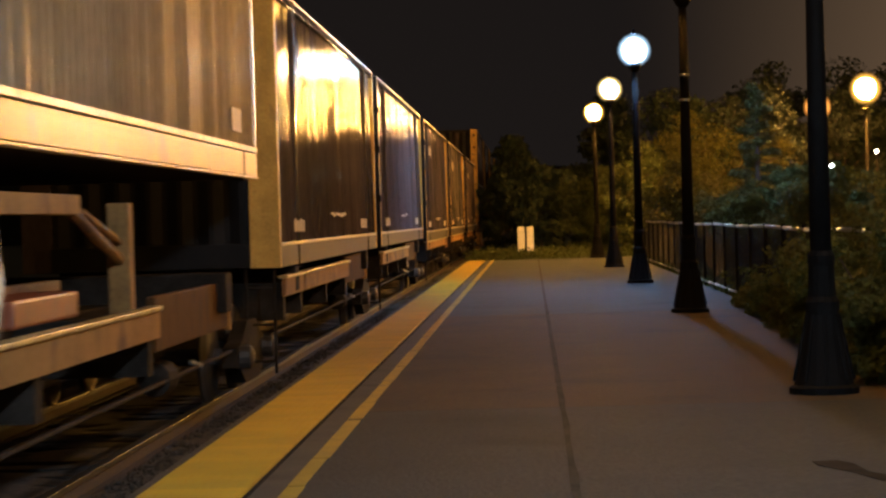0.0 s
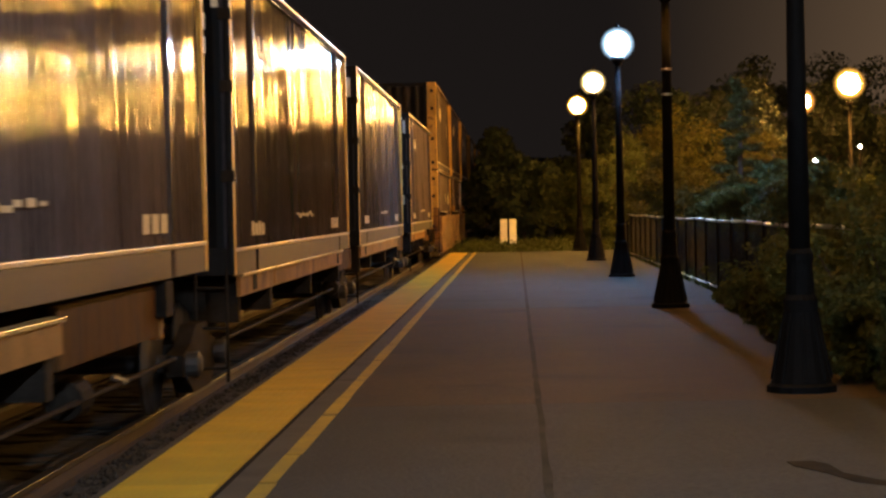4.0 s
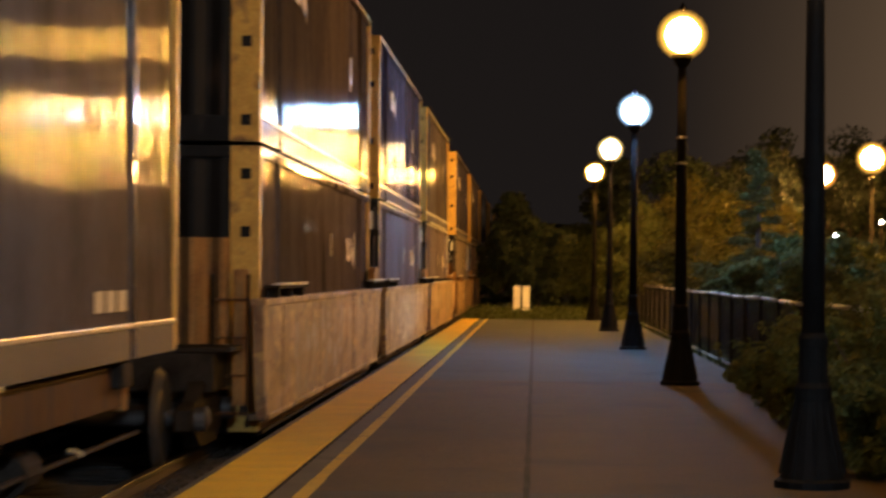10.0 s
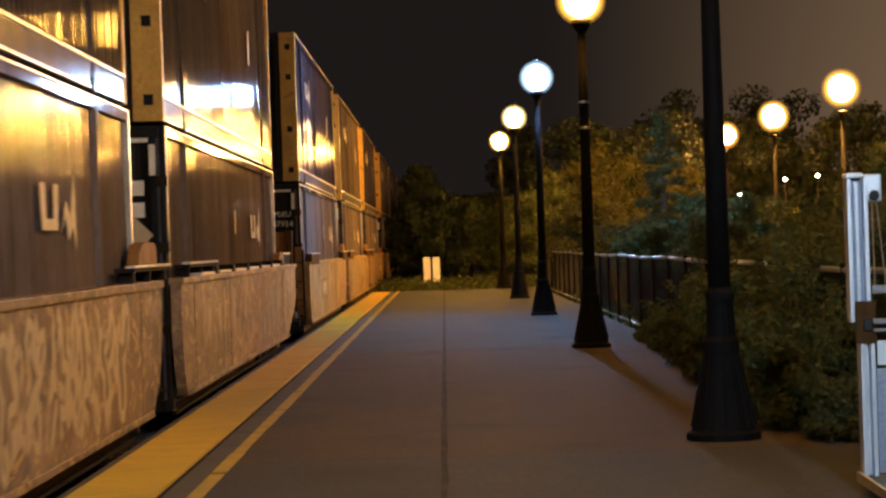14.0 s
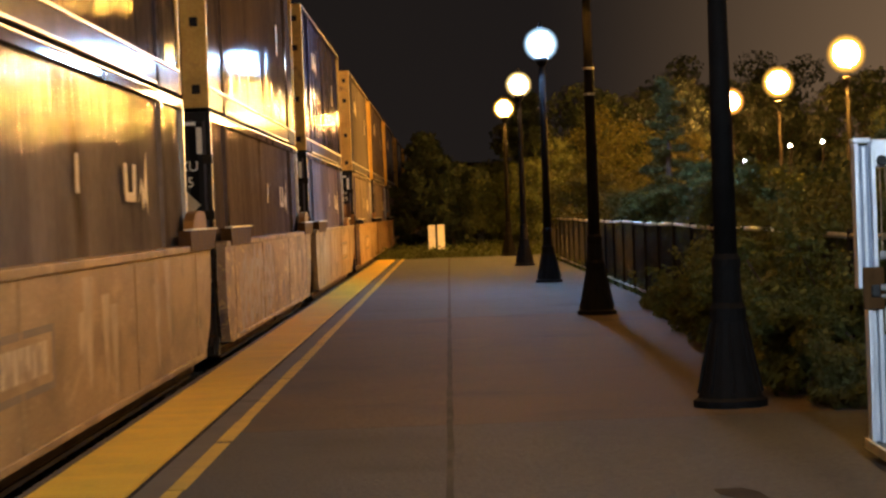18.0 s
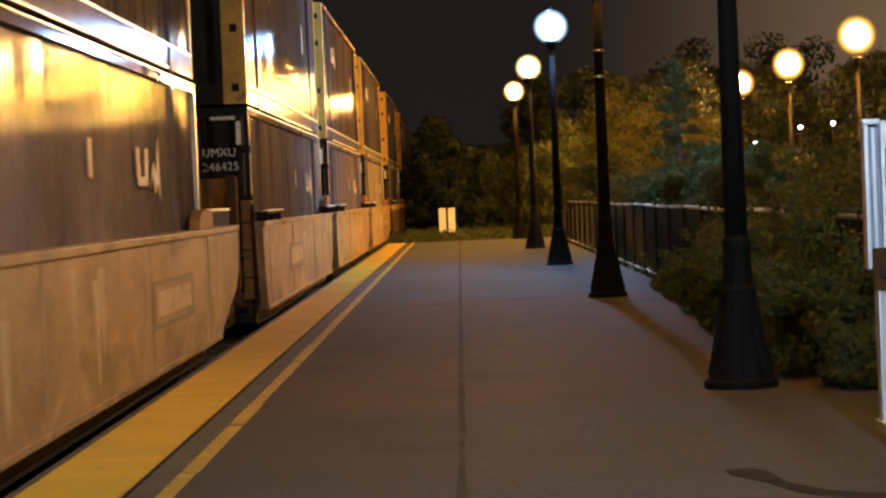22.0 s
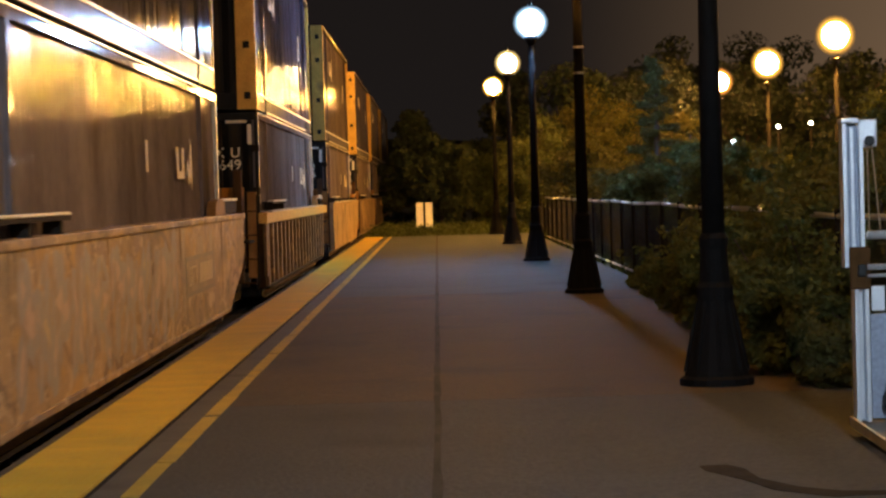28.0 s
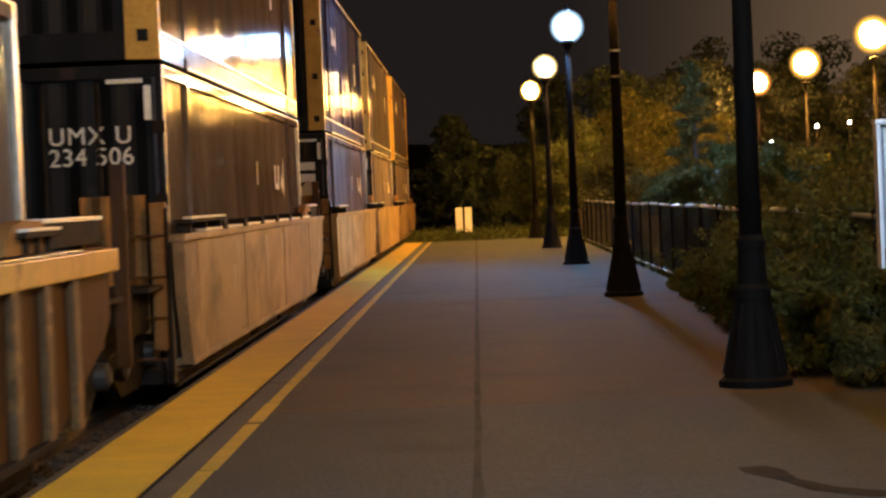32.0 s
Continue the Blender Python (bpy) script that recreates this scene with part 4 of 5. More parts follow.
def tree(x, y, h, w, seed, material, conifer=False, size=0.13, dens=1.0):
    rnd, rng = random.Random(seed), np.random.default_rng(seed)
    tr = empty("tree", pose(x, y, -0.1), ("dark slender conifer" if conifer else "dark broadleaf tree") + " beyond the platform fence at night", "tree", "trees")
    bm = bmesh.new()
    lathe(bm, [(0.05 * h * .5, 0), (0.035 * h * .5, h * .3), (0.012 * h, h * .7), (0.02, h * .97)], 8)
    part("trunk", bm, BARK, tr)
    bm = bmesh.new()
    clumps = []
    n = 34 if conifer else 24
    for k in range(n):
        f = (k + .5) / n
        a = k * 2.4 + rnd.uniform(-.4, .4)
        if conifer:
            z, r = h * (.08 + .90 * f), w * (1 - f) ** .8 * rnd.uniform(.65, 1.15) + .08
            tip = Vector((math.cos(a) * r, math.sin(a) * r, z - .18 * r))
        else:
            z = h * (.22 + .66 * f)
            r = w * math.sin(math.pi * (.18 + .72 * f)) * rnd.uniform(.55, 1.1)
            tip = Vector((math.cos(a) * r, math.sin(a) * r, z + rnd.uniform(-.05, .12) * h))
        base = Vector((0, 0, z - (.02 if conifer else .16) * h))
        tube(bm, base, tip, 0.012 * h * .4, 5)
        s = w * (.24 if conifer else .34) * rnd.uniform(.75, 1.25)
        clumps.append((tip, (s, s, s * (.42 if conifer else .72)), int(230 * dens)))
        clumps.append(((base + tip) / 2, (s, s, s * (.4 if conifer else .65)), int(120 * dens)))
    part("limb", bm, BARK, tr)
    leaf_cloud(rng, clumps, size, "crown", material, tr)


# trees beyond the fence: x, y, height, half width, conifer
TREES = [
    (5.1, 54, 4.6, .66, True), (5.6, 51.5, 2.75, .85, False), (4.7, 55, 2.2, .9, False), (8.4, 62, 2.2, 1.3, False), (4.3, 48.5, 1.9, .7, False),
    (6.4, 50, 2.4, 1.2, False), (5.0, 42, 1.9, .9, False), (6.3, 36, 2.1, 1.1, False), (8.4, 47, 2.1, 1.4, False), (11.4, 55, 4.4, 1.4, False),
    (4.4, 70, 3.2, 1.3, False), (3.6, 83, 3.9, 1.5, False), (5.6, 86, 5.0, 1.8, False), (2.3, 90, 3.2, 1.4, False), (8.0, 84, 4.2, 2.0, False),
    (7.4, 28, 2.3, 1.2, False), (9.4, 34, 2.6, 1.6, False), (11.0, 40, 2.8, 1.7, False), (14.0, 52, 3.0, 1.9, False), (10.4, 70, 2.0, 1.8, False),
    (16.5, 74, 3.6, 2.2, False), (18.6, 66, 4.2, 2.2, False), (6.6, 104, 7.2, 2.6, False), (10.4, 110, 7.6, 2.8, False), (15.0, 113, 7.2, 3.0, False), (19.6, 110, 7.8, 3.0, False), (24.0, 108, 7.4, 3.0, False), (12.6, 124, 9.5, 3.2, False), (17.6, 126, 9.2, 3.2, False), (3.6, 108, 7.2, 2.6, True),
    (0.2, 100, 3.8, 1.8, False), (-1.0, 112, 5.4, 2.4, True)]
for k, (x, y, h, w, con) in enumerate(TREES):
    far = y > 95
    tree(x, y, h, w, 60 + k, LEAF_FAR_DIM if far else LEAF_B if k % 2 else LEAF_A, con, size=.10 if y < 60 else .26 if far else .14, dens=1.5 if y < 60 else 1.2)


def low_growth():
    """Weeds and low brush past the platform end and along the fence foot."""
    rng = np.random.default_rng(77)
    clumps = []
    for _ in range(900):
        clumps.append(((rng.uniform(-2.4, 6.5), rng.uniform(79, 90), -0.05 + rng.uniform(0, .28)), (.35, .5, .22), 10))
    for _ in range(420):
        clumps.append(((3.25 + abs(rng.normal(0, .35)), rng.uniform(14, 76), 0.05), (.2, .3, .16), 9))
    ob = leaf_cloud(rng, clumps, .11, "weeds", LEAF_B, None)
    tagged(ob, "low dark weeds and brush round the platform end", "weeds", kind="stuff")


low_growth()


def far_wood():
    """An uneven dark line of woods round the horizon."""
    rnd = random.Random(5)
    bm = bmesh.new()
    pts = []
    for k in range(120):
        a = 2 * math.pi * k / 120
        pts.append((330 * math.cos(a), 330 * math.sin(a), 9 + 5 * noise.noise((k * .35, 0, 0)) + rnd.uniform(-1.2, 1.2)))
    lo = [bm.verts.new((x, y, -2)) for x, y, z in pts]
    hi = [bm.verts.new((x * .99, y * .99, z)) for x, y, z in pts]
    for k in range(120):
        j = (k + 1) % 120
        bm.faces.new((lo[k], lo[j], hi[j], hi[k]))
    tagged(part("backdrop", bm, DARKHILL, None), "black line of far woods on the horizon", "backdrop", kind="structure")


far_wood()


# ---- the freight train ----
def run(t):
    """Metres that the train has gone by t seconds."""
    return 8.674 * t + 0.0140 * t * t


MOVERS = []   # (thing, place along the train)
AXLES = []    # (wheelset, place along the train)


def carried(name, s, z, label, category, group):
    ob = empty(name, pose(TRACK_X, s, z), label, category, group)
    MOVERS.append((ob, s, z))
    return ob


SIDE_RIGHT = Matrix.Rotation(radians(90), 4, "Z") @ Matrix.Rotation(radians(90), 4, "X")   # reads from +x
END_NEAR = Matrix.Rotation(radians(90), 4, "X")                                             # reads from -y


def emblem(co, y, z, s, x, v=0.62):
    """Two plain shapes of a painted emblem: an open block and a jagged stroke."""
    for shape in ([(0, .5), (.16, .5), (.18, 0), (.42, 0), (.44, .5), (.6, .5), (.56, -.16), (.06, -.16)],
                  [(.66, -.2), (.86, .28), (1.0, .05), (1.16, .75), (1.2, -.42), (1.08, -.1), (.92, -.3), (.84, .06)]):
        bm = prism(bmesh.new(), [(y + a * s, z + b * v) for a, b in shape], x, x + 0.004)
        part("emblem", bm, PLACARD, co, "faded buff painted emblem")


def container(s0, s1, z, h, skin, style, code=None, diamond=False, seed=0, sill=0.2, gold=False, door=False, rib=.009):
    """style: lower (in a well), upper (stacked) or single (on a spine car)."""
    rnd = random.Random(seed)
    ln, hw = s1 - s0, 1.30
    words = {"lower": "dark ribbed freight container sunk in a well car", "upper": "ribbed freight container stacked on another one", "single": "ribbed freight container on a spine car"}[style]
    tone = {PURPLE: "navy", SILVER: "silver", BROWNBOX: "grey", NAVY_LOW_LIT: "navy", GREY_LOW_LIT: "grey", NAVY_UP: "navy", SILVER_UP: "silver", GREY_UP: "grey"}[skin]
    co = carried("freight_container", s0, z, f"{tone} {words}", "container", "freight containers")
    top = h - 0.11
    inset = 1.95
    # walls between the posts
    bands = [(0.16, inset - 0.09), (inset + 0.09, ln - inset - 0.09), (ln - inset + 0.09, ln - 0.12)]
    for a, b in bands:
        bm = wave_wall(bmesh.new(), hw - 0.006, a, b, sill, top, 0.205, rib, dent=.0005, lean=.04)
        part("side_panel", bm, skin, co, smooth=True)
    part("side_wall", boxes((-hw, -hw + 0.03, 0.02, ln - 0.02, sill, top)), skin, co)
    part("inner_wall", boxes((hw - 0.09, hw - 0.06, 0.05, ln - 0.05, sill, top)), skin, co)
    part("roof", boxes((-hw + 0.01, hw - 0.01, 0.02, ln - 0.02, h - 0.05, h - 0.02)), skin, co)
    part("floor", boxes((-hw + 0.02, hw - 0.02, 0.02, ln - 0.02, sill * .35, sill * .6)), STEEL, co)
    for ya in (inset, ln - inset):
        bm = bmesh.new()
        box(bm, hw - 0.05, hw + 0.004, ya - 0.085, ya + 0.085, 0.0, h - 0.005, bev=0.008)
        part("lift_post", bm, SILVER if style == "single" else skin, co, "flat post at the lifting point")
    bm = bmesh.new()
    box(bm, hw - 0.07, hw, 0.1, ln - 0.1, h - 0.11, h - 0.026, bev=0.008)
    part("top_rail", bm, skin, co)
    bm = bmesh.new()
    box(bm, hw - 0.06, hw + .004, 0.1, ln - 0.1, h - 0.025, h, bev=0.005)
    part("top_lip", bm, EDGE, co, "bare bright top edge")
    bm = bmesh.new()
    box(bm, hw - 0.07, hw - 0.002, 0.1, ln - 0.1, 0.0, sill - .03, bev=0.006)
    part("bottom_rail", bm, {"upper": PALERAIL, "single": GREYRAIL, "lower": skin}[style], co)
    bm = bmesh.new()
    box(bm, hw - 0.03, hw + 0.010, 0.1, ln - 0.1, sill - 0.035, sill, bev=0.006)
    part("rail_lip", bm, EDGE, co, "bare metal lip")
    if style == "upper":
        bm = bmesh.new()
        box(bm, hw - 0.03, hw + 0.006, inset + .1, ln - inset - .1, 0.0, 0.03, bev=0.004)
        part("rail_lip", bm, EDGE, co)
        for ya in (inset - .12, ln - inset - .12):
            part("corner_casting", boxes((hw - 0.1, hw + 0.012, ya, ya + .24, -0.036, .10), bev=.012), STEEL, co)
    # corner posts
    wide = 0.30 if gold else 0.055
    pm = POSTGOLD if gold or style == "single" else EDGE
    for sx in (1, -1):
        for yy, d in ((0.0, 0.16), (ln - 0.12, 0.12)):
            w = wide if yy == 0.0 else 0.1
            x0, x1 = (hw - w, hw + 0.003) if sx > 0 else (-hw - 0.003, -hw + w)
            bm = bmesh.new()
            box(bm, x0, x1, yy, yy + d, 0.0, h, bev=0.01)
            near = yy == 0.0
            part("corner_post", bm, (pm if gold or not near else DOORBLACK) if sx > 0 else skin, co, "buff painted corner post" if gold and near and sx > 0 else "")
            if sx > 0 and near and not gold:
                e = .03 if style == "single" else .115
                part("post_edge", boxes((hw - .02, hw + .006, e, .165, 0.0, h), bev=.004), POSTGOLD if style == "single" else FLANGE, co, "worn buff post edge")
    if gold and style != "single":
        for zz in (0.16, h * .33, h * .68, h - .34):
            part("post_slot", boxes((hw - 0.19, hw - 0.09, -0.004, 0.02, zz, zz + .11)), DOORBLACK, co)
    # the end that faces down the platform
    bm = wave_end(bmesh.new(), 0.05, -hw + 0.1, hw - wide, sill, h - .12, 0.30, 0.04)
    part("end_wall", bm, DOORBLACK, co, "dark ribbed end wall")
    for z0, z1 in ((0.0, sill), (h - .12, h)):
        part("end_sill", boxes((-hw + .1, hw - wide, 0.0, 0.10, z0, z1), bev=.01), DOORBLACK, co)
    part("far_end", boxes((-hw + .1, hw - .1, ln - .06, ln - .03, sill, h - .1)), skin, co)
    if door:
        for xx in (-0.75, -0.28, 0.22, 0.72):
            part("lock_rod", tube(bmesh.new(), (xx, 0.02, sill + .05), (xx, 0.02, h - .15), 0.018, 8), STEEL, co, smooth=True)
        part("marking_bar", boxes((hw - .50, hw - .17, 0.024, 0.030, h - .165, h - .10)), REFLECT, co, "white reflective strip")
        part("marking_bar", boxes((hw - .165, hw - .10, 0.024, 0.030, h - .50, h - .19)), REFLECT, co, "white reflective strip")
        for zz in (h - 1.28, h - .62, h - 2.1):
            part("hinge", boxes((hw - .10, hw + .02, -0.012, 0.02, zz, zz + .11), bev=.008), STEEL, co)
        if code:
            a, b = code
            up, sz = (.052, .155) if a == "UMXU" else (0, .225 if style == "single" or " " in a else .17)
            xa, xb = (hw - 1.04 + 8 * up, hw - 1.04 + 8 * up) if len(b) > 4 else (hw - .40 - .15 * len(a), hw - .22 - .132 * len(b)) if style == "single" else (hw - .16 - .115 * len(a), hw - .14 - .105 * len(b))
            lettering("lettering", a, sz, pose(xa, 0.010, h - (.70 if style == "lower" else .86) + up) @ END_NEAR, REFLECT, co, "white container code", 1.1 if sz > .2 else 1.0)
            lettering("lettering", b, sz, pose(xb, 0.010, h - (.89 if style == "lower" else 1.08) + up) @ END_NEAR, REFLECT, co, "white container number", 1.05)
        else:
            for k, w in enumerate((.50, .62)):
                part("marking_bar", boxes((hw - .22 - w, hw - .22, 0.010, 0.016, h - .70 - .22 * k, h - .55 - .22 * k)), REFLECT, co, "pale unreadable marking")
        if diamond:
            bm = bmesh.new()
            zc = h - (1.33 if style == "single" else 1.10)
            vs = [(hw - .36, zc + .22), (hw - .14, zc), (hw - .36, zc - .22), (hw - .58, zc)]
            fr = [bm.verts.new((x, 0.008, zz)) for x, zz in vs]
            bk = [bm.verts.new((x, 0.014, zz)) for x, zz in vs]
            bm.faces.new(fr)
            bm.faces.new(bk[::-1])
            for i in range(4):
                bm.faces.new((fr[i], fr[(i + 1) % 4], bk[(i + 1) % 4], bk[i]))
            part("placard", bm, PLACARD, co, "tan diamond placard")
            for k in range(6):
                xk, zk = hw - .62 + .16 * (k % 3), zc - .38 - .085 * (k // 3)
                part("marking_bar", boxes((xk, xk + .125, 0.010, 0.016, zk, zk + .045)), PLACARD, co, "pale unreadable marking")
        if diamond and style == "single":
            part("door_plate", boxes((hw - .60, hw - .14, 0.008, 0.016, zc - .92, zc - .69), bev=.004), PLACARD, co, "tan plate on the door")
    # side markings
    xs = hw + 0.001
    if style == "lower":
        emblem(co, ln - 4.8, h - 1.02, 1.3, xs, .5)
        part("marking_bar", boxes((xs, xs + .004, ln - 7.4, ln - 7.25, h - 1.05, h - .75)), PLACARD, co)
    elif style == "upper":
        emblem(co, 3.2, h - 1.0, 1.2, xs, .5)
        part("marking_bar", boxes((xs, xs + .004, ln - 4.2, ln - 4.0, h - 1.5, h - 1.0)), PLACARD, co)
    else:
        emblem(co, 2.4, h - .75, 1.0, xs, .3)
        for k in range(4):
            part("marking_bar", boxes((xs, xs + .004, 1.5 + .3 * k, 1.72 + .3 * k, sill + .10, sill + .24 - .02 * (k % 2))), PLACARD, co, "pale unreadable number")
        for k in range(7):
            yb, zb = ln * .42 + .33 * k, sill + .27 + rnd.uniform(-.02, .02)
            part("marking_bar", boxes((xs, xs + .004, yb, yb + rnd.uniform(.2, .32), zb, zb + rnd.uniform(.025, .05))), PLACARD, co)
        for k in range(3):
            part("marking_bar", boxes((xs, xs + .004, ln - 3.4 + .42 * k, ln - 3.1 + .42 * k, sill + .09, sill + .23)), PLACARD, co)
    return co


def truck(car, y, s):
    """A two-axle truck under a car, its side frame towards the platform in view."""
    tk = part("truck", boxes((-0.85, 0.85, y - .22, y + .22, 0.10, 0.34), bev=.02), STEEL, car, "grimy cast truck")
    for sx in (1, -1):
        bm = bmesh.new()
        x0, x1 = (0.92, 1.06) if sx > 0 else (-1.06, -.92)
        prism(bm, [(y - 1.18, .30), (y - 1.18, .12), (y - .95, .10), (y - .55, -.06), (y + .55, -.06), (y + .95, .10), (y + 1.18, .12), (y + 1.18, .30), (y + .75, .36), (y + .35, .52), (y - .35, .52), (y - .75, .36)], x0, x1)
        part("side_frame", bm, STEEL, tk)
        for k in (-.2, 0, .2):
            bm = lathe(bmesh.new(), [(.06, -.02), (.06, .16)], 10, at=(sx * 1.0, y + k, 0.06))
            part("spring", bm, WHEELMAT, tk)
        for yy in (-.92, .92):
            bm = lathe(bmesh.new(), [(.09, 0), (.11, .02), (.11, .12), (.06, .15)], 12, "x", (1.04 if sx > 0 else -1.19, y + yy, .21))
            part("bearing", bm, WHEELMAT, tk, "bearing cap")
    for yy in (-.92, .92):
        bm = bmesh.new()
        for sx in (1, -1):
            lathe(bm, [(.14, -.05), (.36, -.045), (.40, -.03), (.43, .0), (.46, .02), (.46, .03), (.415, .055), (.38, .05), (.14, .09)] if sx < 0 else
                  [(.14, -.09), (.38, -.05), (.415, -.055), (.46, -.03), (.46, -.02), (.43, .0), (.40, .03), (.36, .045), (.14, .05)], 28, "x", (sx * .76, 0, 0))
        tube(bm, (-1.0, 0, 0), (1.0, 0, 0), .075, 10)
        ws = part("wheelset", bm, WHEELMAT, tk, "steel wheels on an axle")
        ws.matrix_basis = pose(0, y + yy, RAIL_Z + .415)
        AXLES.append((ws, s + y + yy, y + yy))
    return tk


def scrawled(car, y0, y1, x, fill, line, seed, low=.2, high=1.1, step=.75, bold=1.0):
    """Worn spray-painted shapes in a row along a car side: a filled loop and a bent stroke each, unreadable."""
    rnd = random.Random(seed)

    def ribbon(bm, pts, wide, xx, closed):
        k = len(pts)
        rows = []
        for i in range(k):
            p, q = pts[i - 1 if closed or i else 0], pts[(i + 1) % k if closed or i < k - 1 else k - 1]
            d = Vector((q[0] - p[0], q[1] - p[1]))
            d = d.normalized() if d.length > 1e-6 else Vector((1, 0))
            rows.append([bm.verts.new((xx, pts[i][0] - d.y * wide, pts[i][1] + d.x * wide)), bm.verts.new((xx, pts[i][0] + d.y * wide, pts[i][1] - d.x * wide))])
        for i in range(k if closed else k - 1):
            a, b = rows[i], rows[(i + 1) % k]
            bm.faces.new((a[0], a[1], b[1], b[0]))

    y = y0
    while y < y1:
        w, zc, hh = step * rnd.uniform(.75, 1.3), (low + high) / 2 + rnd.uniform(-.06, .06), (high - low) / 2
        n = 26
        ph, lobes = rnd.uniform(0, 6.28), rnd.choice((2, 3, 3, 4))
        loop = []
        for i in range(n):
            a = 2 * math.pi * i / n
            r = .62 + .34 * math.sin(lobes * a + ph)
            lean = .18 * math.sin(a)
            loop.append((y + w * (.5 + .58 * r * math.cos(a) + lean), min(1.17, max(.13, zc + hh * r * 1.15 * math.sin(a)))))
        bm = bmesh.new()
        bm.faces.new([bm.verts.new((x + .0015, a, b)) for a, b in loop])
        part("spray_fill", bm, fill, car, "faded spray-painted shape")
        bm = bmesh.new()
        ribbon(bm, loop, bold * rnd.uniform(.022, .038), x + .003, True)
        bend = [(y + w * rnd.uniform(.1, .9), zc + hh * (.85 - 1.7 * i / 5)) for i in range(6)]
        ribbon(bm, bend, bold * rnd.uniform(.03, .055), x + .0042, False)
        part("spray_line", bm, line, car, "worn spray-painted outline")
        y += w * rnd.uniform(.8, 1.05)


def streaked(car, y0, y1, x, ink, seed, count=7):
    """Pale runs that taper down a car side."""
    rnd = random.Random(seed)
    for _ in range(count):
        y, w, z0, z1 = rnd.uniform(y0, y1), rnd.uniform(.08, .28), rnd.uniform(.15, .55), rnd.uniform(.85, 1.17)
        bm = bmesh.new()
        bm.faces.new([bm.verts.new((x + .0025, a, b)) for a, b in ((y - w, z1), (y + w, z1), (y + w * .7, z1 - .25), (y + w * .35, z0 + .1), (y, z0), (y - w * .3, z0 + .15), (y - w * .75, z1 - .3))])
        part("paint_run", bm, ink, car, "pale run down the car side")


def well_car(s0, s1, skin, near_coupler, far_coupler, ribbed=False, panel=None, seed=0, skirt=False, dashes=False):
    """One well unit; s0 and s1 are the ends of the container it holds."""
    ln = s1 - s0
    a = -0.9 if ribbed or seed == 40 else (-0.1 if near_coupler else -0.25)
    b = ln + (2.55 if far_coupler else 0.75)
    wc = carried("well_car", s0, 0.0, ("ribbed" if ribbed else "smooth sided") + " buff steel well car carrying stacked containers", "railcar", "well cars")
    x0, x1 = 1.345, 1.45
    near_line = [(a, 1.24), (a + .10, .70), (a + .40, .08)] if near_coupler else [(a, 1.24), (a - .02, .75), (a + .06, .42), (a + .30, .08)]
    far_line = [(b - 2.3, .08), (b - 1.7, .25), (b - .45, .52), (b - .05, .72), (b, 1.24)] if far_coupler else [(b - .85, .08), (b - .3, .40), (b - .06, .75), (b, 1.24)]
    for sx in (1, -1):
        xa, xb = (x0, x1) if sx > 0 else (-x1, -x0)
        if ribbed and sx > 0:
            xa, xb = 1.312, 1.40
        # ribbed cars: sheet behind the ribs is darkened to stand for recess shade
        part("side_sheet", prism(bmesh.new(), near_line + far_line, xa, xb), BULK if ribbed else skin, wc)
        bm = bmesh.new()
        box(bm, min(sx * 1.30, sx * 1.475), max(sx * 1.30, sx * 1.475), a, b, 1.06 if ribbed else 1.19, 1.225 if ribbed else 1.26, bev=.012)
        part("top_sill", bm, POSTGOLD if ribbed else skin, wc, "buff top sill" if ribbed else "")
        bm = bmesh.new()
        box(bm, min(sx * 1.25, sx * 1.46), max(sx * 1.25, sx * 1.46), a + .45, far_line[0][0], 0.06, 0.12, bev=.01)
        part("bottom_sill", bm, STEEL if ribbed else skin, wc)
    if ribbed:
        yy = a + .42
        while yy < b - 1.3:
            bm = bmesh.new()
            box(bm, 1.401, x1 + .006, yy, yy + .22, .08, 1.062, bev=.015)
            part("rib", bm, skin, wc)
            yy += 1.0
        part("end_plate", boxes((1.401, x1 + .008, a + .02, a + .30, .25, 1.062), bev=.015), skin, wc)
        part("sill_edge", boxes((1.30, 1.478, a + 1.2, b - 1.5, 1.226, 1.245), bev=.003), EDGE, wc, "bright worn sill edge")
    else:
        for yy in (.9, ln * .33, ln * .66, ln - .8):
            part("seam_plate", boxes((x1, x1 + .006, yy, yy + .07, .12, 1.18)), skin, wc)
    part("well_floor", boxes((-1.3, 1.3, .3, ln - .3, -.13, -.09)), STEEL, wc)
    # end structures and end platforms
    for near, y0 in ((True, a), (False, b)):
        d = -1 if near else 1
        e = 1.25 if (near_coupler if near else far_coupler) else .75
        lo, hi = min(y0, y0 + d * e), max(y0, y0 + d * e)
        part("end_frame", boxes((-1.15, 1.15, lo, hi, .42, .78), (-.35, .35, lo, hi, .15, .42), bev=.02), STEEL, wc)
        part("end_deck", boxes((-1.3, 1.3, lo, hi, .79, .83)), STEEL, wc)
    for yy in (a - .30,) if near_coupler else ():
        bm = wave_end(bmesh.new(), yy, .58, 1.16, .40, 1.85 if seed < 49 else 1.62, .29, .12)
        part("end_bulkhead", bm, SPINE, wc, "buff ribbed end bulkhead")
        part("end_post", boxes((1.20, 1.34, yy - .05, yy + .10, .25, 1.55), bev=.015), SPINE, wc)
    # ladder at the near corner
    for xx in (1.02, 1.36):
        part("ladder_rail", tube(bmesh.new(), (xx, a - .45, .05), (xx, a - .45, 1.5), .018, 6), STEEL, wc)
    for k in range(4):
        part("rung", tube(bmesh.new(), (1.02, a - .45, .18 + .36 * k), (1.36, a - .45, .18 + .36 * k), .012, 6), BULK, wc)
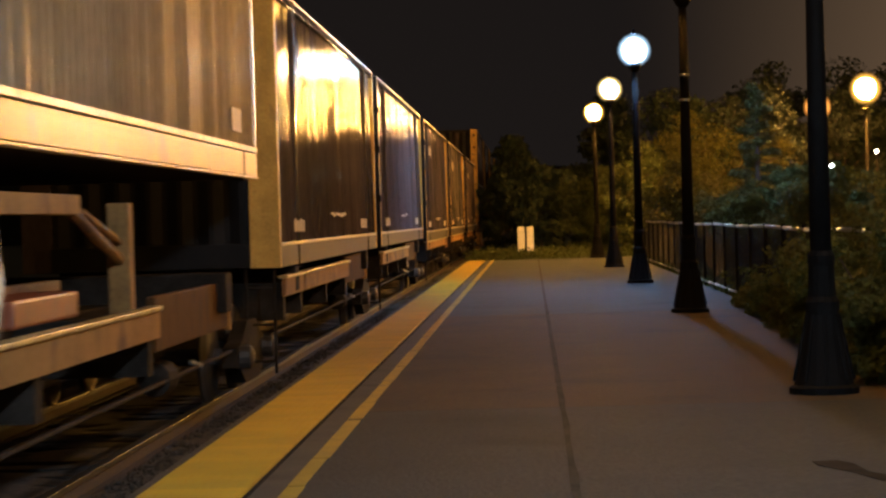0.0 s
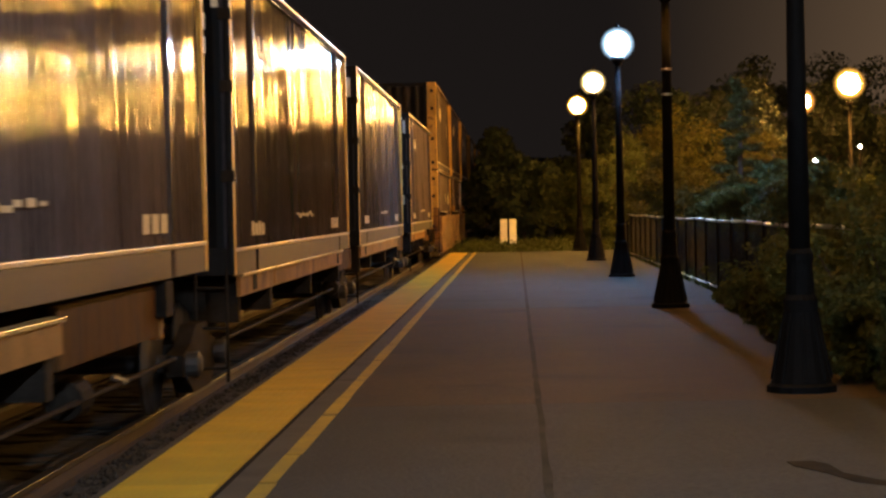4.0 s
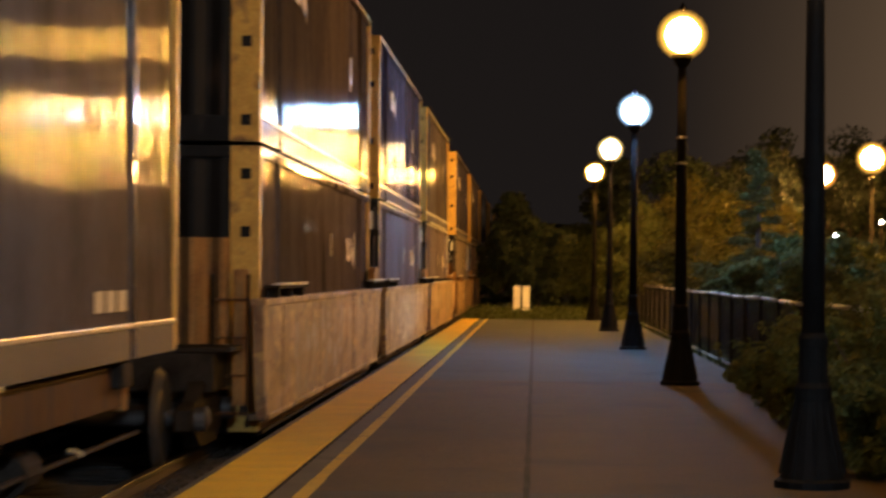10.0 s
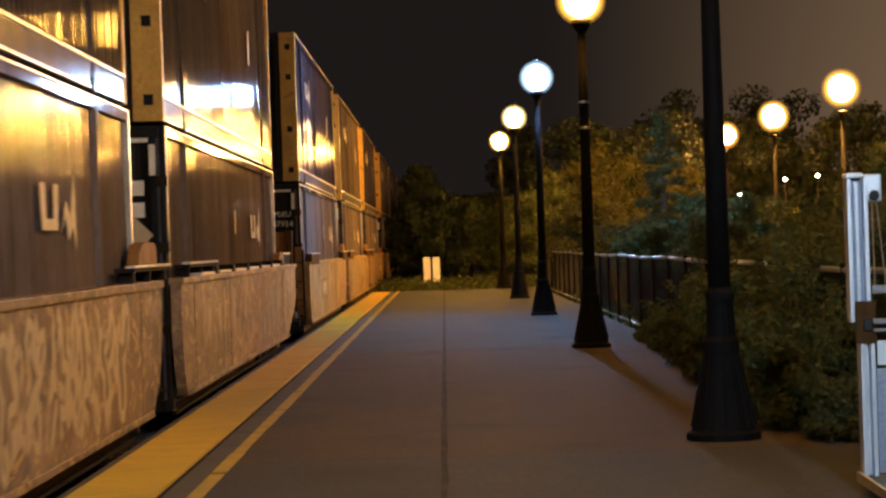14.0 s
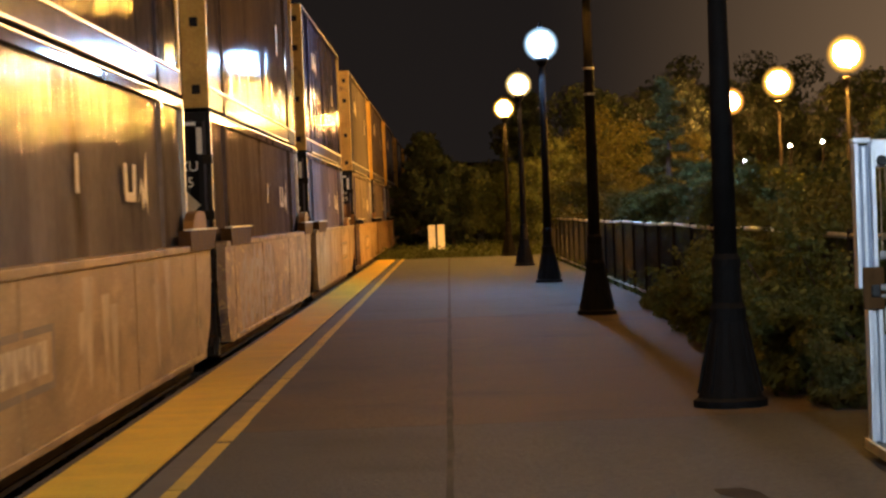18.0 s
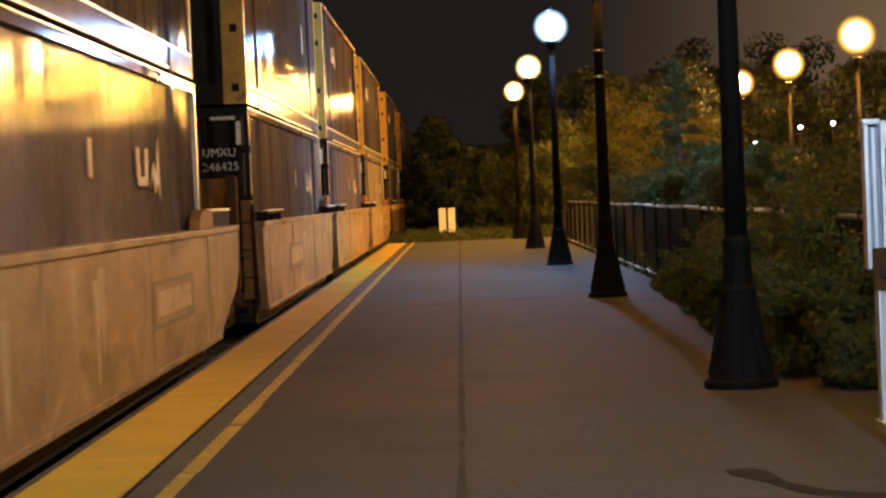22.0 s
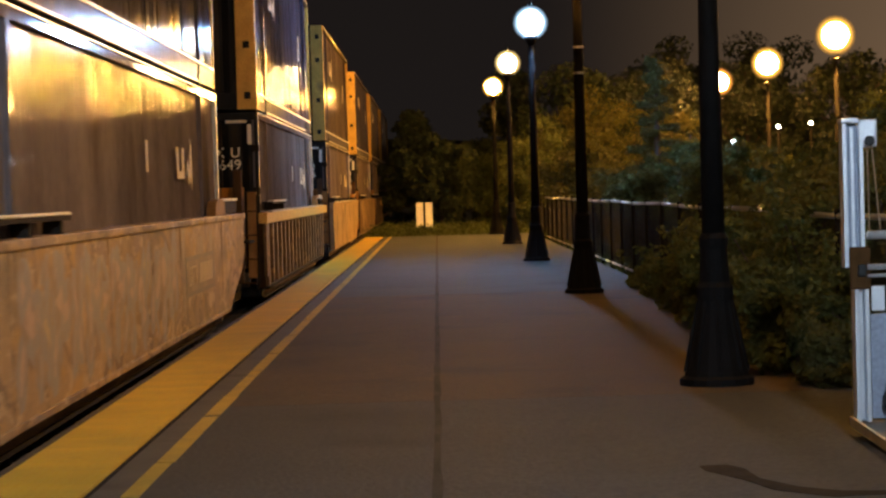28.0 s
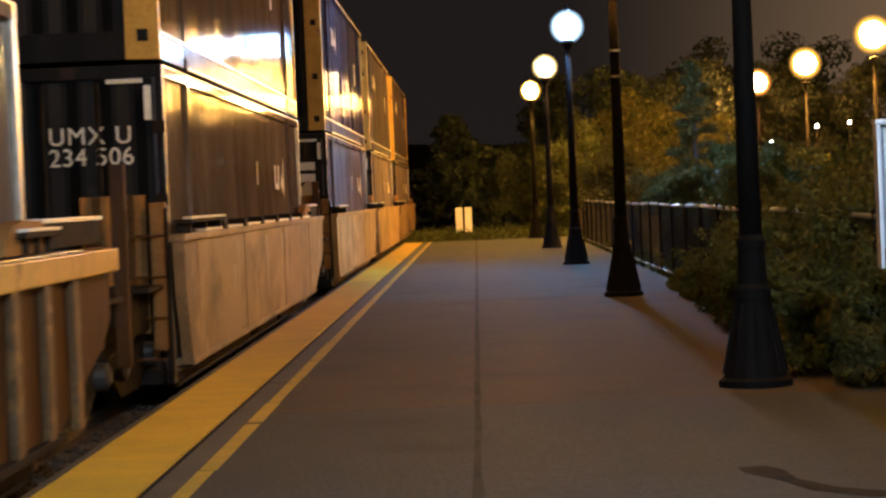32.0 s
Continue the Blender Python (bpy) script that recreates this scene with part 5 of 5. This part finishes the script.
    # hinged steps beside the container corners
    for yy, w in (((.15, 2.9),) if far_coupler else ((.15, 2.9), (ln - 1.5, 2.6))) if not ribbed else ((.1, 3.2), (ln - 1.0, 1.1)):
        if skirt:
            bm = prism(bmesh.new(), [(yy, 1.41), (yy + .12, 1.20), (yy + w - .22, 1.20), (yy + w, 1.41)], 1.36, 1.49)
            part("corner_step", bm, BULK, wc, "tilted brown corner step")
        else:
            bm = bmesh.new()
            box(bm, 1.33, 1.50, yy, yy + w, 1.355, 1.39, bev=.006)
            part("corner_step", bm, STEEL, wc, "grated corner step")
            for k in range(3):
                part("step_bracket", boxes((1.34, 1.47, yy + .15 + k * (w - .4) / 2, yy + .25 + k * (w - .4) / 2, 1.262, 1.352)), STEEL, wc)
        part("step_edge", boxes((1.42, 1.508, yy + .02, yy + w - .02, 1.392 if not skirt else 1.412, 1.412 if not skirt else 1.428), bev=.004), REFLECT, wc, "pale worn step edge")
    ga, gz = (ln - 1.35, 1.262) if far_coupler else (ln - .75, 1.415)
    bm = prism(bmesh.new(), [(ga, gz), (ga + 1.3, gz), (ga + 1.27, gz + .14), (ga + 1.12, gz + .19), (ga + .6, gz + .20), (ga + .25, gz + .17), (ga + .06, gz + .09)], 1.335, 1.44)
    part("guide_block", bm, SPINE, wc, "grimy rounded container guide")
    if far_coupler:
        part("end_apron", boxes((1.28, 1.36, ln + .2, ln + 2.5, 1.265, 1.43), bev=.01), STEEL, wc, "dark apron at the car end")
        part("apron_edge", boxes((1.26, 1.375, ln + .2, ln + 2.5, 1.432, 1.462), bev=.005), REFLECT, wc, "pale worn apron edge")
        part("end_post", boxes((1.19, 1.31, b + 1.5, b + 1.6, .25, 1.86), bev=.012), BULK, wc, "buff upright at the car end")
    if dashes:
        yy = 1.4
        while yy < ln - 2.0:
            part("sill_dash", boxes((1.30, 1.482, yy, yy + 1.5, 1.262, 1.29), bev=.004), REFLECT, wc, "pale sill segment")
            part("sill_clamp", boxes((1.30, 1.49, yy + 1.62, yy + 1.95, 1.262, 1.35), bev=.01), STEEL, wc)
            yy += 2.1
    if panel:
        y, w, mark = panel
        part("number_panel", boxes((x1, x1 + .005, y, y + w, .45, .87)), STENCIL, wc, "dark stencil panel")
        part("number_field", boxes((x1 + .005, x1 + .008, y + .12, y + w - .12, .50, .82)), INKS["brown"] if mark else skin, wc)
        yk = y + .3
        if mark:
            lettering("lettering", mark, .30, Matrix.Translation((x1 + .009, yk, .56)) @ SIDE_RIGHT, INKS["cream"], wc, "pale stencilled mark", 1.15)
            yk += 1.1
        n = max(4, int((y + w - .25 - yk) / .2))
        for i in range(n):
            ww = (y + w - .25 - yk) / n
            part("stencil_bar", boxes((x1 + .008, x1 + .011, yk + ww * i, yk + ww * (i + .7), .56, .775)), INKS["cream"], wc, "pale unreadable stencil")
    # old spray paint
    for kind, p, q, fill, line in PAINT.get(seed - 40, ()):
        if kind == "scrawl":
            scrawled(wc, p, q, x1, INKS[fill], INKS[line], 300 + seed, bold=1.8)
        else:
            streaked(wc, p, q, x1, INKS[fill], 330 + seed)
    truck(wc, a - .9 if near_coupler else a - .75, s0)
    if far_coupler:
        truck(wc, b + .3, s0)
    return wc


def spine_car(s0, s1, seed=0, plate=(0.7, 9.1), end=3.85, base=1.055):
    ln = s1 - s0
    sc = carried("spine_car", s0, 0.0, "open spine car with a narrow rusty centre beam under one container", "railcar", "spine cars")
    bm = bmesh.new()
    box(bm, -.33, .33, -.5, ln + .5, .32, .82, bev=.02)
    part("centre_beam", bm, STEEL, sc, "grimy centre beam")
    y0, y1 = plate
    mid = y0 + (y1 - y0) * .24
    for ya, yb in ((y0, mid - .05), (mid + .05, y1)):
        bm = bmesh.new()
        prism(bm, [(ya, .70), (ya, .885), (yb, .885), (yb, .70)], 1.235, 1.275)
        part("side_plate", bm, SPINE, sc, "buff side guide plate")
        bm = bmesh.new()
        box(bm, 1.19, 1.30, ya, yb, .885, .915, bev=.006)
        part("plate_flange", bm, FLANGE, sc, "bright worn flange")
    for yy in (y0 + .2, mid, (mid + y1) / 2, y1 - .2):
        bm = bmesh.new()
        prism(bm, [(yy - .10, .45), (yy + .10, .45), (yy + .10, .84), (yy - .10, .84)], .33, 1.235)
        part("outrigger", bm, STEEL, sc)
    for yy in (1.9, ln - 2.05):
        bm = bmesh.new()
        box(bm, -1.28, 1.28, yy - .2, yy + .2, .72, base, bev=.02)
        part("container_pedestal", bm, STEEL, sc)
    for sx in (1,):
        bm = bmesh.new()
        box(bm, 1.14, 1.20, y1 + .25, y1 + .25 + end, .58, min(.97, base - .03), bev=.012)
        part("end_panel", bm, BULK, sc, "rust brown end panel")
        part("panel_edge", boxes((1.12, 1.22, y1 + .25 + end, y1 + .35 + end, .55, min(.98, base - .02)), bev=.01), SPINE, sc)
        part("brake_cylinder", lathe(bmesh.new(), [(.05, 0), (.13, .03), (.14, .4), (.06, .48)], 14, "y", (.95, y1 + 1.6, .30)), STEEL, sc)
        part("angle_cock", tube(bmesh.new(), (1.0, y1 + 3.2, .34), (1.08, y1 + 3.3, .30), .02, 8), GALV, sc, "bright brass cock")
        part("brake_pipe", tube(bmesh.new(), (1.05, .3, .28), (1.05, ln - .3, .30), .02, 6), STEEL, sc)
    for xx in (1.0, 1.28):
        part("ladder_rail", tube(bmesh.new(), (xx, -.42, -.02), (xx, -.42, 1.0), .016, 6), STEEL, sc)
    for k in range(3):
        part("rung", tube(bmesh.new(), (1.0, -.42, .1 + .36 * k), (1.28, -.42, .1 + .36 * k), .013, 6), STEEL, sc)
    truck(sc, -.55, s0)
    return sc


# trailer on its own wheels ahead of the containers
def trailer(s0, s1):
    ln = s1 - s0
    tr = carried("semi_trailer", s0, -0.06, "grey ribbed semi trailer riding on a spine car", "trailer", "trailers")
    hw = 1.30
    bm = wave_wall(bmesh.new(), hw - .004, .1, ln - .1, 2.22, 4.2, .20, .022)
    part("side_panel", bm, TRAILER, tr, smooth=True)
    part("inner_wall", boxes((hw - .08, hw - .05, .05, ln - .05, 2.2, 4.2), (-hw, -hw + .03, .02, ln - .02, 1.95, 4.2)), TRAILER, tr)
    part("roof", boxes((-hw, hw, 0, ln, 4.2, 4.24)), TRAILER, tr)
    bm = bmesh.new()
    box(bm, hw - .06, hw + .004, .05, ln - .05, 1.95, 2.16, bev=.01)
    part("side_rail", bm, TRAILRAIL, tr, "lower side rail with lamp sheen in its gold colour")
    for z0, z1 in ((2.165, 2.215), (1.925, 1.948)):
        bm = bmesh.new()
        box(bm, hw - .05, hw + .02, .05, ln - .05, z0, z1, bev=.006)
        part("rail_lip", bm, FLANGE, tr)
    part("floor", boxes((-hw + .02, hw - .02, .05, ln - .05, 1.93, 1.97)), STEEL, tr)
    bm = bmesh.new()
    box(bm, hw - .10, hw + .006, ln - 1.02, ln - .9, 1.90, 2.22, bev=.01)
    part("rail_bracket", bm, STEEL, tr)
    part("marking_plate", boxes((hw + .001, hw + .006, ln - 1.75, ln - 1.1, 2.32, 2.52)), PLACARD, tr, "pale plate")
    for y in (0.0, ln - .1):
        part("corner_post", boxes((hw - .1, hw + .004, y, y + .1, 1.93, 4.22), bev=.01), EDGE, tr)
    part("front_wall", boxes((-hw, hw, ln - .04, ln - .005, 1.95, 4.2)), TRAILER, tr)
    # underframe and landing legs
    for y0, y1, z0, z1, x0, x1 in ((4.5, ln - 7.6, 1.60, 1.72, 1.0, 1.12), (4.5, ln - 6.2, 1.10, 1.18, .6, .7)):
        part("frame_beam", boxes((x0, x1, y0, y1, z0, z1), bev=.01), SPINE, tr)
    for y in (ln - 6.1,):
        part("landing_leg", boxes((1.0, 1.15, y, y + .16, .92, 1.68), bev=.012), SPINE, tr, "buff landing leg")
        part("leg_brace", tube(bmesh.new(), (1.08, y - 1.6, 1.62), (1.08, y, 1.30), .035, 8), SPINE, tr)
        part("leg_brace", tube(bmesh.new(), (1.08, y - 1.3, 1.62), (1.08, y, 1.42), .025, 8), SPINE, tr)
    part("gear_box", boxes((.7, 1.05, ln - 9.2, ln - 7.4, .98, 1.14), bev=.02), REDBOX, tr, "red gear under the trailer")
    for y in (5.42, 4.1):
        bm = lathe(bmesh.new(), [(.30, -.12), (.50, -.12), (.53, -.08), (.53, .08), (.50, .12), (.30, .12)], 24, "x", (1.10, y, 1.26))
        tyre = part("tyre", bm, RUBBER, tr, "black trailer tyre")
        bm = lathe(bmesh.new(), [(.10, .0), (.34, .0), (.34, .125), (.22, .13), (.12, .19), (.10, .19)], 20, "x", (1.12, y, 1.26))
        part("rim", bm, WHITEPAINT, tr, "white wheel rim")
    return tr


trailer(4.2, 20.3)
car0 = spine_car(4.2, 20.3, 1, (0.4, 10.4))

SINGLES = [(22.1, 36.8, PURPLE), (37.9, 53.2, PURPLE), (55.0, 69.8, PURPLE), (72.2, 87.2, SILVER), (91.3, 106.3, BROWNBOX)]
for k, (a, b, skin) in enumerate(SINGLES):
    low = .155 if k > 1 else .06
    spine_car(a, b, 10 + k, (0.7, 13.6) if k in (2, 3) else (0.7, 9.1), 2.3 if k in (2, 3) else 3.85, 1.055 - low)
    container(a, b, 1.07 - low, 2.80 + low, skin, "single", seed=k, sill=.25, gold=(k == 0), door=(k > 0), diamond=(k == 4), code=("U", "350") if k == 4 else None, rib=.0135)

# stacked units: ends of the containers, skins, well skin, couplers, options
UNITS = [
    (111.7, 127.3, PURPLE, BROWNBOX, WELLGRAF, True, False, None, False, None),
    (129.6, 145.0, PURPLE, PURPLE, WELLGRAF, False, False, None, False, None),
    (147.6, 162.6, PURPLE, SILVER, WELLGRAF, False, True, None, True, None),
    (169.5, 185.5, BROWNBOX, PURPLE, WELL, True, False, ("UMXU", "247954"), False, (4.3, 2.2, "")),
    (188.2, 204.0, PURPLE, BROWNBOX, WELLGRAF, False, False, ("XU", "7775"), True, None),
    (206.9, 222.5, PURPLE, PURPLE, WELL, False, True, None, True, (10.4, 3.0, "")),
    (228.7, 244.7, BROWNBOX, SILVER, WELL, True, False, ("UMXU", "246425"), False, (4.6, 3.0, "")),
    (247.4, 264.0, PURPLE, BROWNBOX, WELL, False, False, ("U", "59"), True, None),
    (267.1, 282.8, PURPLE, PURPLE, WELLPINK, False, True, ("U", "180"), True, (10.8, 3.1, "DTTX")),
    (290.3, 306.1, BROWNBOX, PURPLE, RIBBED, True, True, ("UMX U", "234 649"), False, None),
    (312.7, 328.9, PURPLE, BROWNBOX, WELL, True, True, ("UMX U", "234 506"), False, None),
    (335.6, 351.6, PURPLE, PURPLE, WELL, True, False, None, True, None),
    (354.4, 370.2, BROWNBOX, SILVER, WELL, False, False, None, False, None),
    (373.0, 389.0, PURPLE, BROWNBOX, WELL, False, True, None, False, None),
]
# spray paint and runs on the sides of the well cars, by unit: kind, from, to, colours
PAINT = {
    0: [("scrawl", 2.0, 8.0, "grey", "brown"), ("runs", 8, 14, "buff", "")],
    1: [("scrawl", 4.2, 13.6, "brown", "cream"), ("runs", 1, 4, "buff", "")],
    2: [("runs", 1.5, 9.0, "buff", ""), ("scrawl", 9.5, 13.0, "grey", "brown")],
    3: [("runs", 7.5, 14.5, "buff", "")],
    4: [("scrawl", 1.5, 7.0, "brown", "grey"), ("runs", 8, 14, "buff", "")],
    5: [("runs", 1.0, 8.5, "buff", "")],
    6: [("runs", 8.0, 14.5, "buff", ""), ("runs", 1.0, 4.0, "buff", "")],
    7: [("scrawl", 2.0, 12.0, "pink", "ochre")],
    8: [("scrawl", 1.0, 9.8, "pink", "grey"), ("runs", 2, 14, "buff", "")],
    10: [("runs", 2, 12, "buff", "")],
}
for k, (a, b, low, up, skin, nc, fc, code, dia, panel) in enumerate(UNITS):
    well_car(a, b, skin, nc, fc, ribbed=(skin is RIBBED), panel=panel, seed=40 + k, skirt=k in (3, 4, 5), dashes=k in (2, 10))
    b += .7 if k == 8 else 0
    container(a, b, -0.085, 2.88, {PURPLE: NAVY_LOW_LIT, BROWNBOX: GREY_LOW_LIT}[low], "lower", code, dia, seed=70 + k, sill=.12, gold=(k == 0), door=(k > 0), rib=.013)
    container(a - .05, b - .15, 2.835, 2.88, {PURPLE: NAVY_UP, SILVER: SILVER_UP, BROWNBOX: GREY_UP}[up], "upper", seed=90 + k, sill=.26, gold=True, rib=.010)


platform()


# ---- what moves ----
def motions():
    times = [2.0 * k for k in range(17)]
    for ob, s, z in MOVERS:
        walk(ob, [(t, pose(TRACK_X, s - run(t), z)) for t in times])
    # wheels turn while they roll past the camera
    for ws, s, y in AXLES:
        near = [k / 15 for k in range(0, 481) if 5.0 < s - run(k / 15) < 34.0]
        if not near:
            walk(ws, [(0.0, pose(0, y, RAIL_Z + .415)), (32.0, pose(0, y, RAIL_Z + .415))])
            continue
        rows = []
        if near[0] > 0:
            rows.append((0.0, pose(0, y, RAIL_Z + .415)))
        base = run(near[0])
        for t in near:
            rows.append((t, pose(0, y, RAIL_Z + .415, math.degrees((run(t) - base) / .43))))
        if near[-1] < 32.0:
            rows.append((32.0, rows[-1][1]))
        walk(ws, rows)


motions()
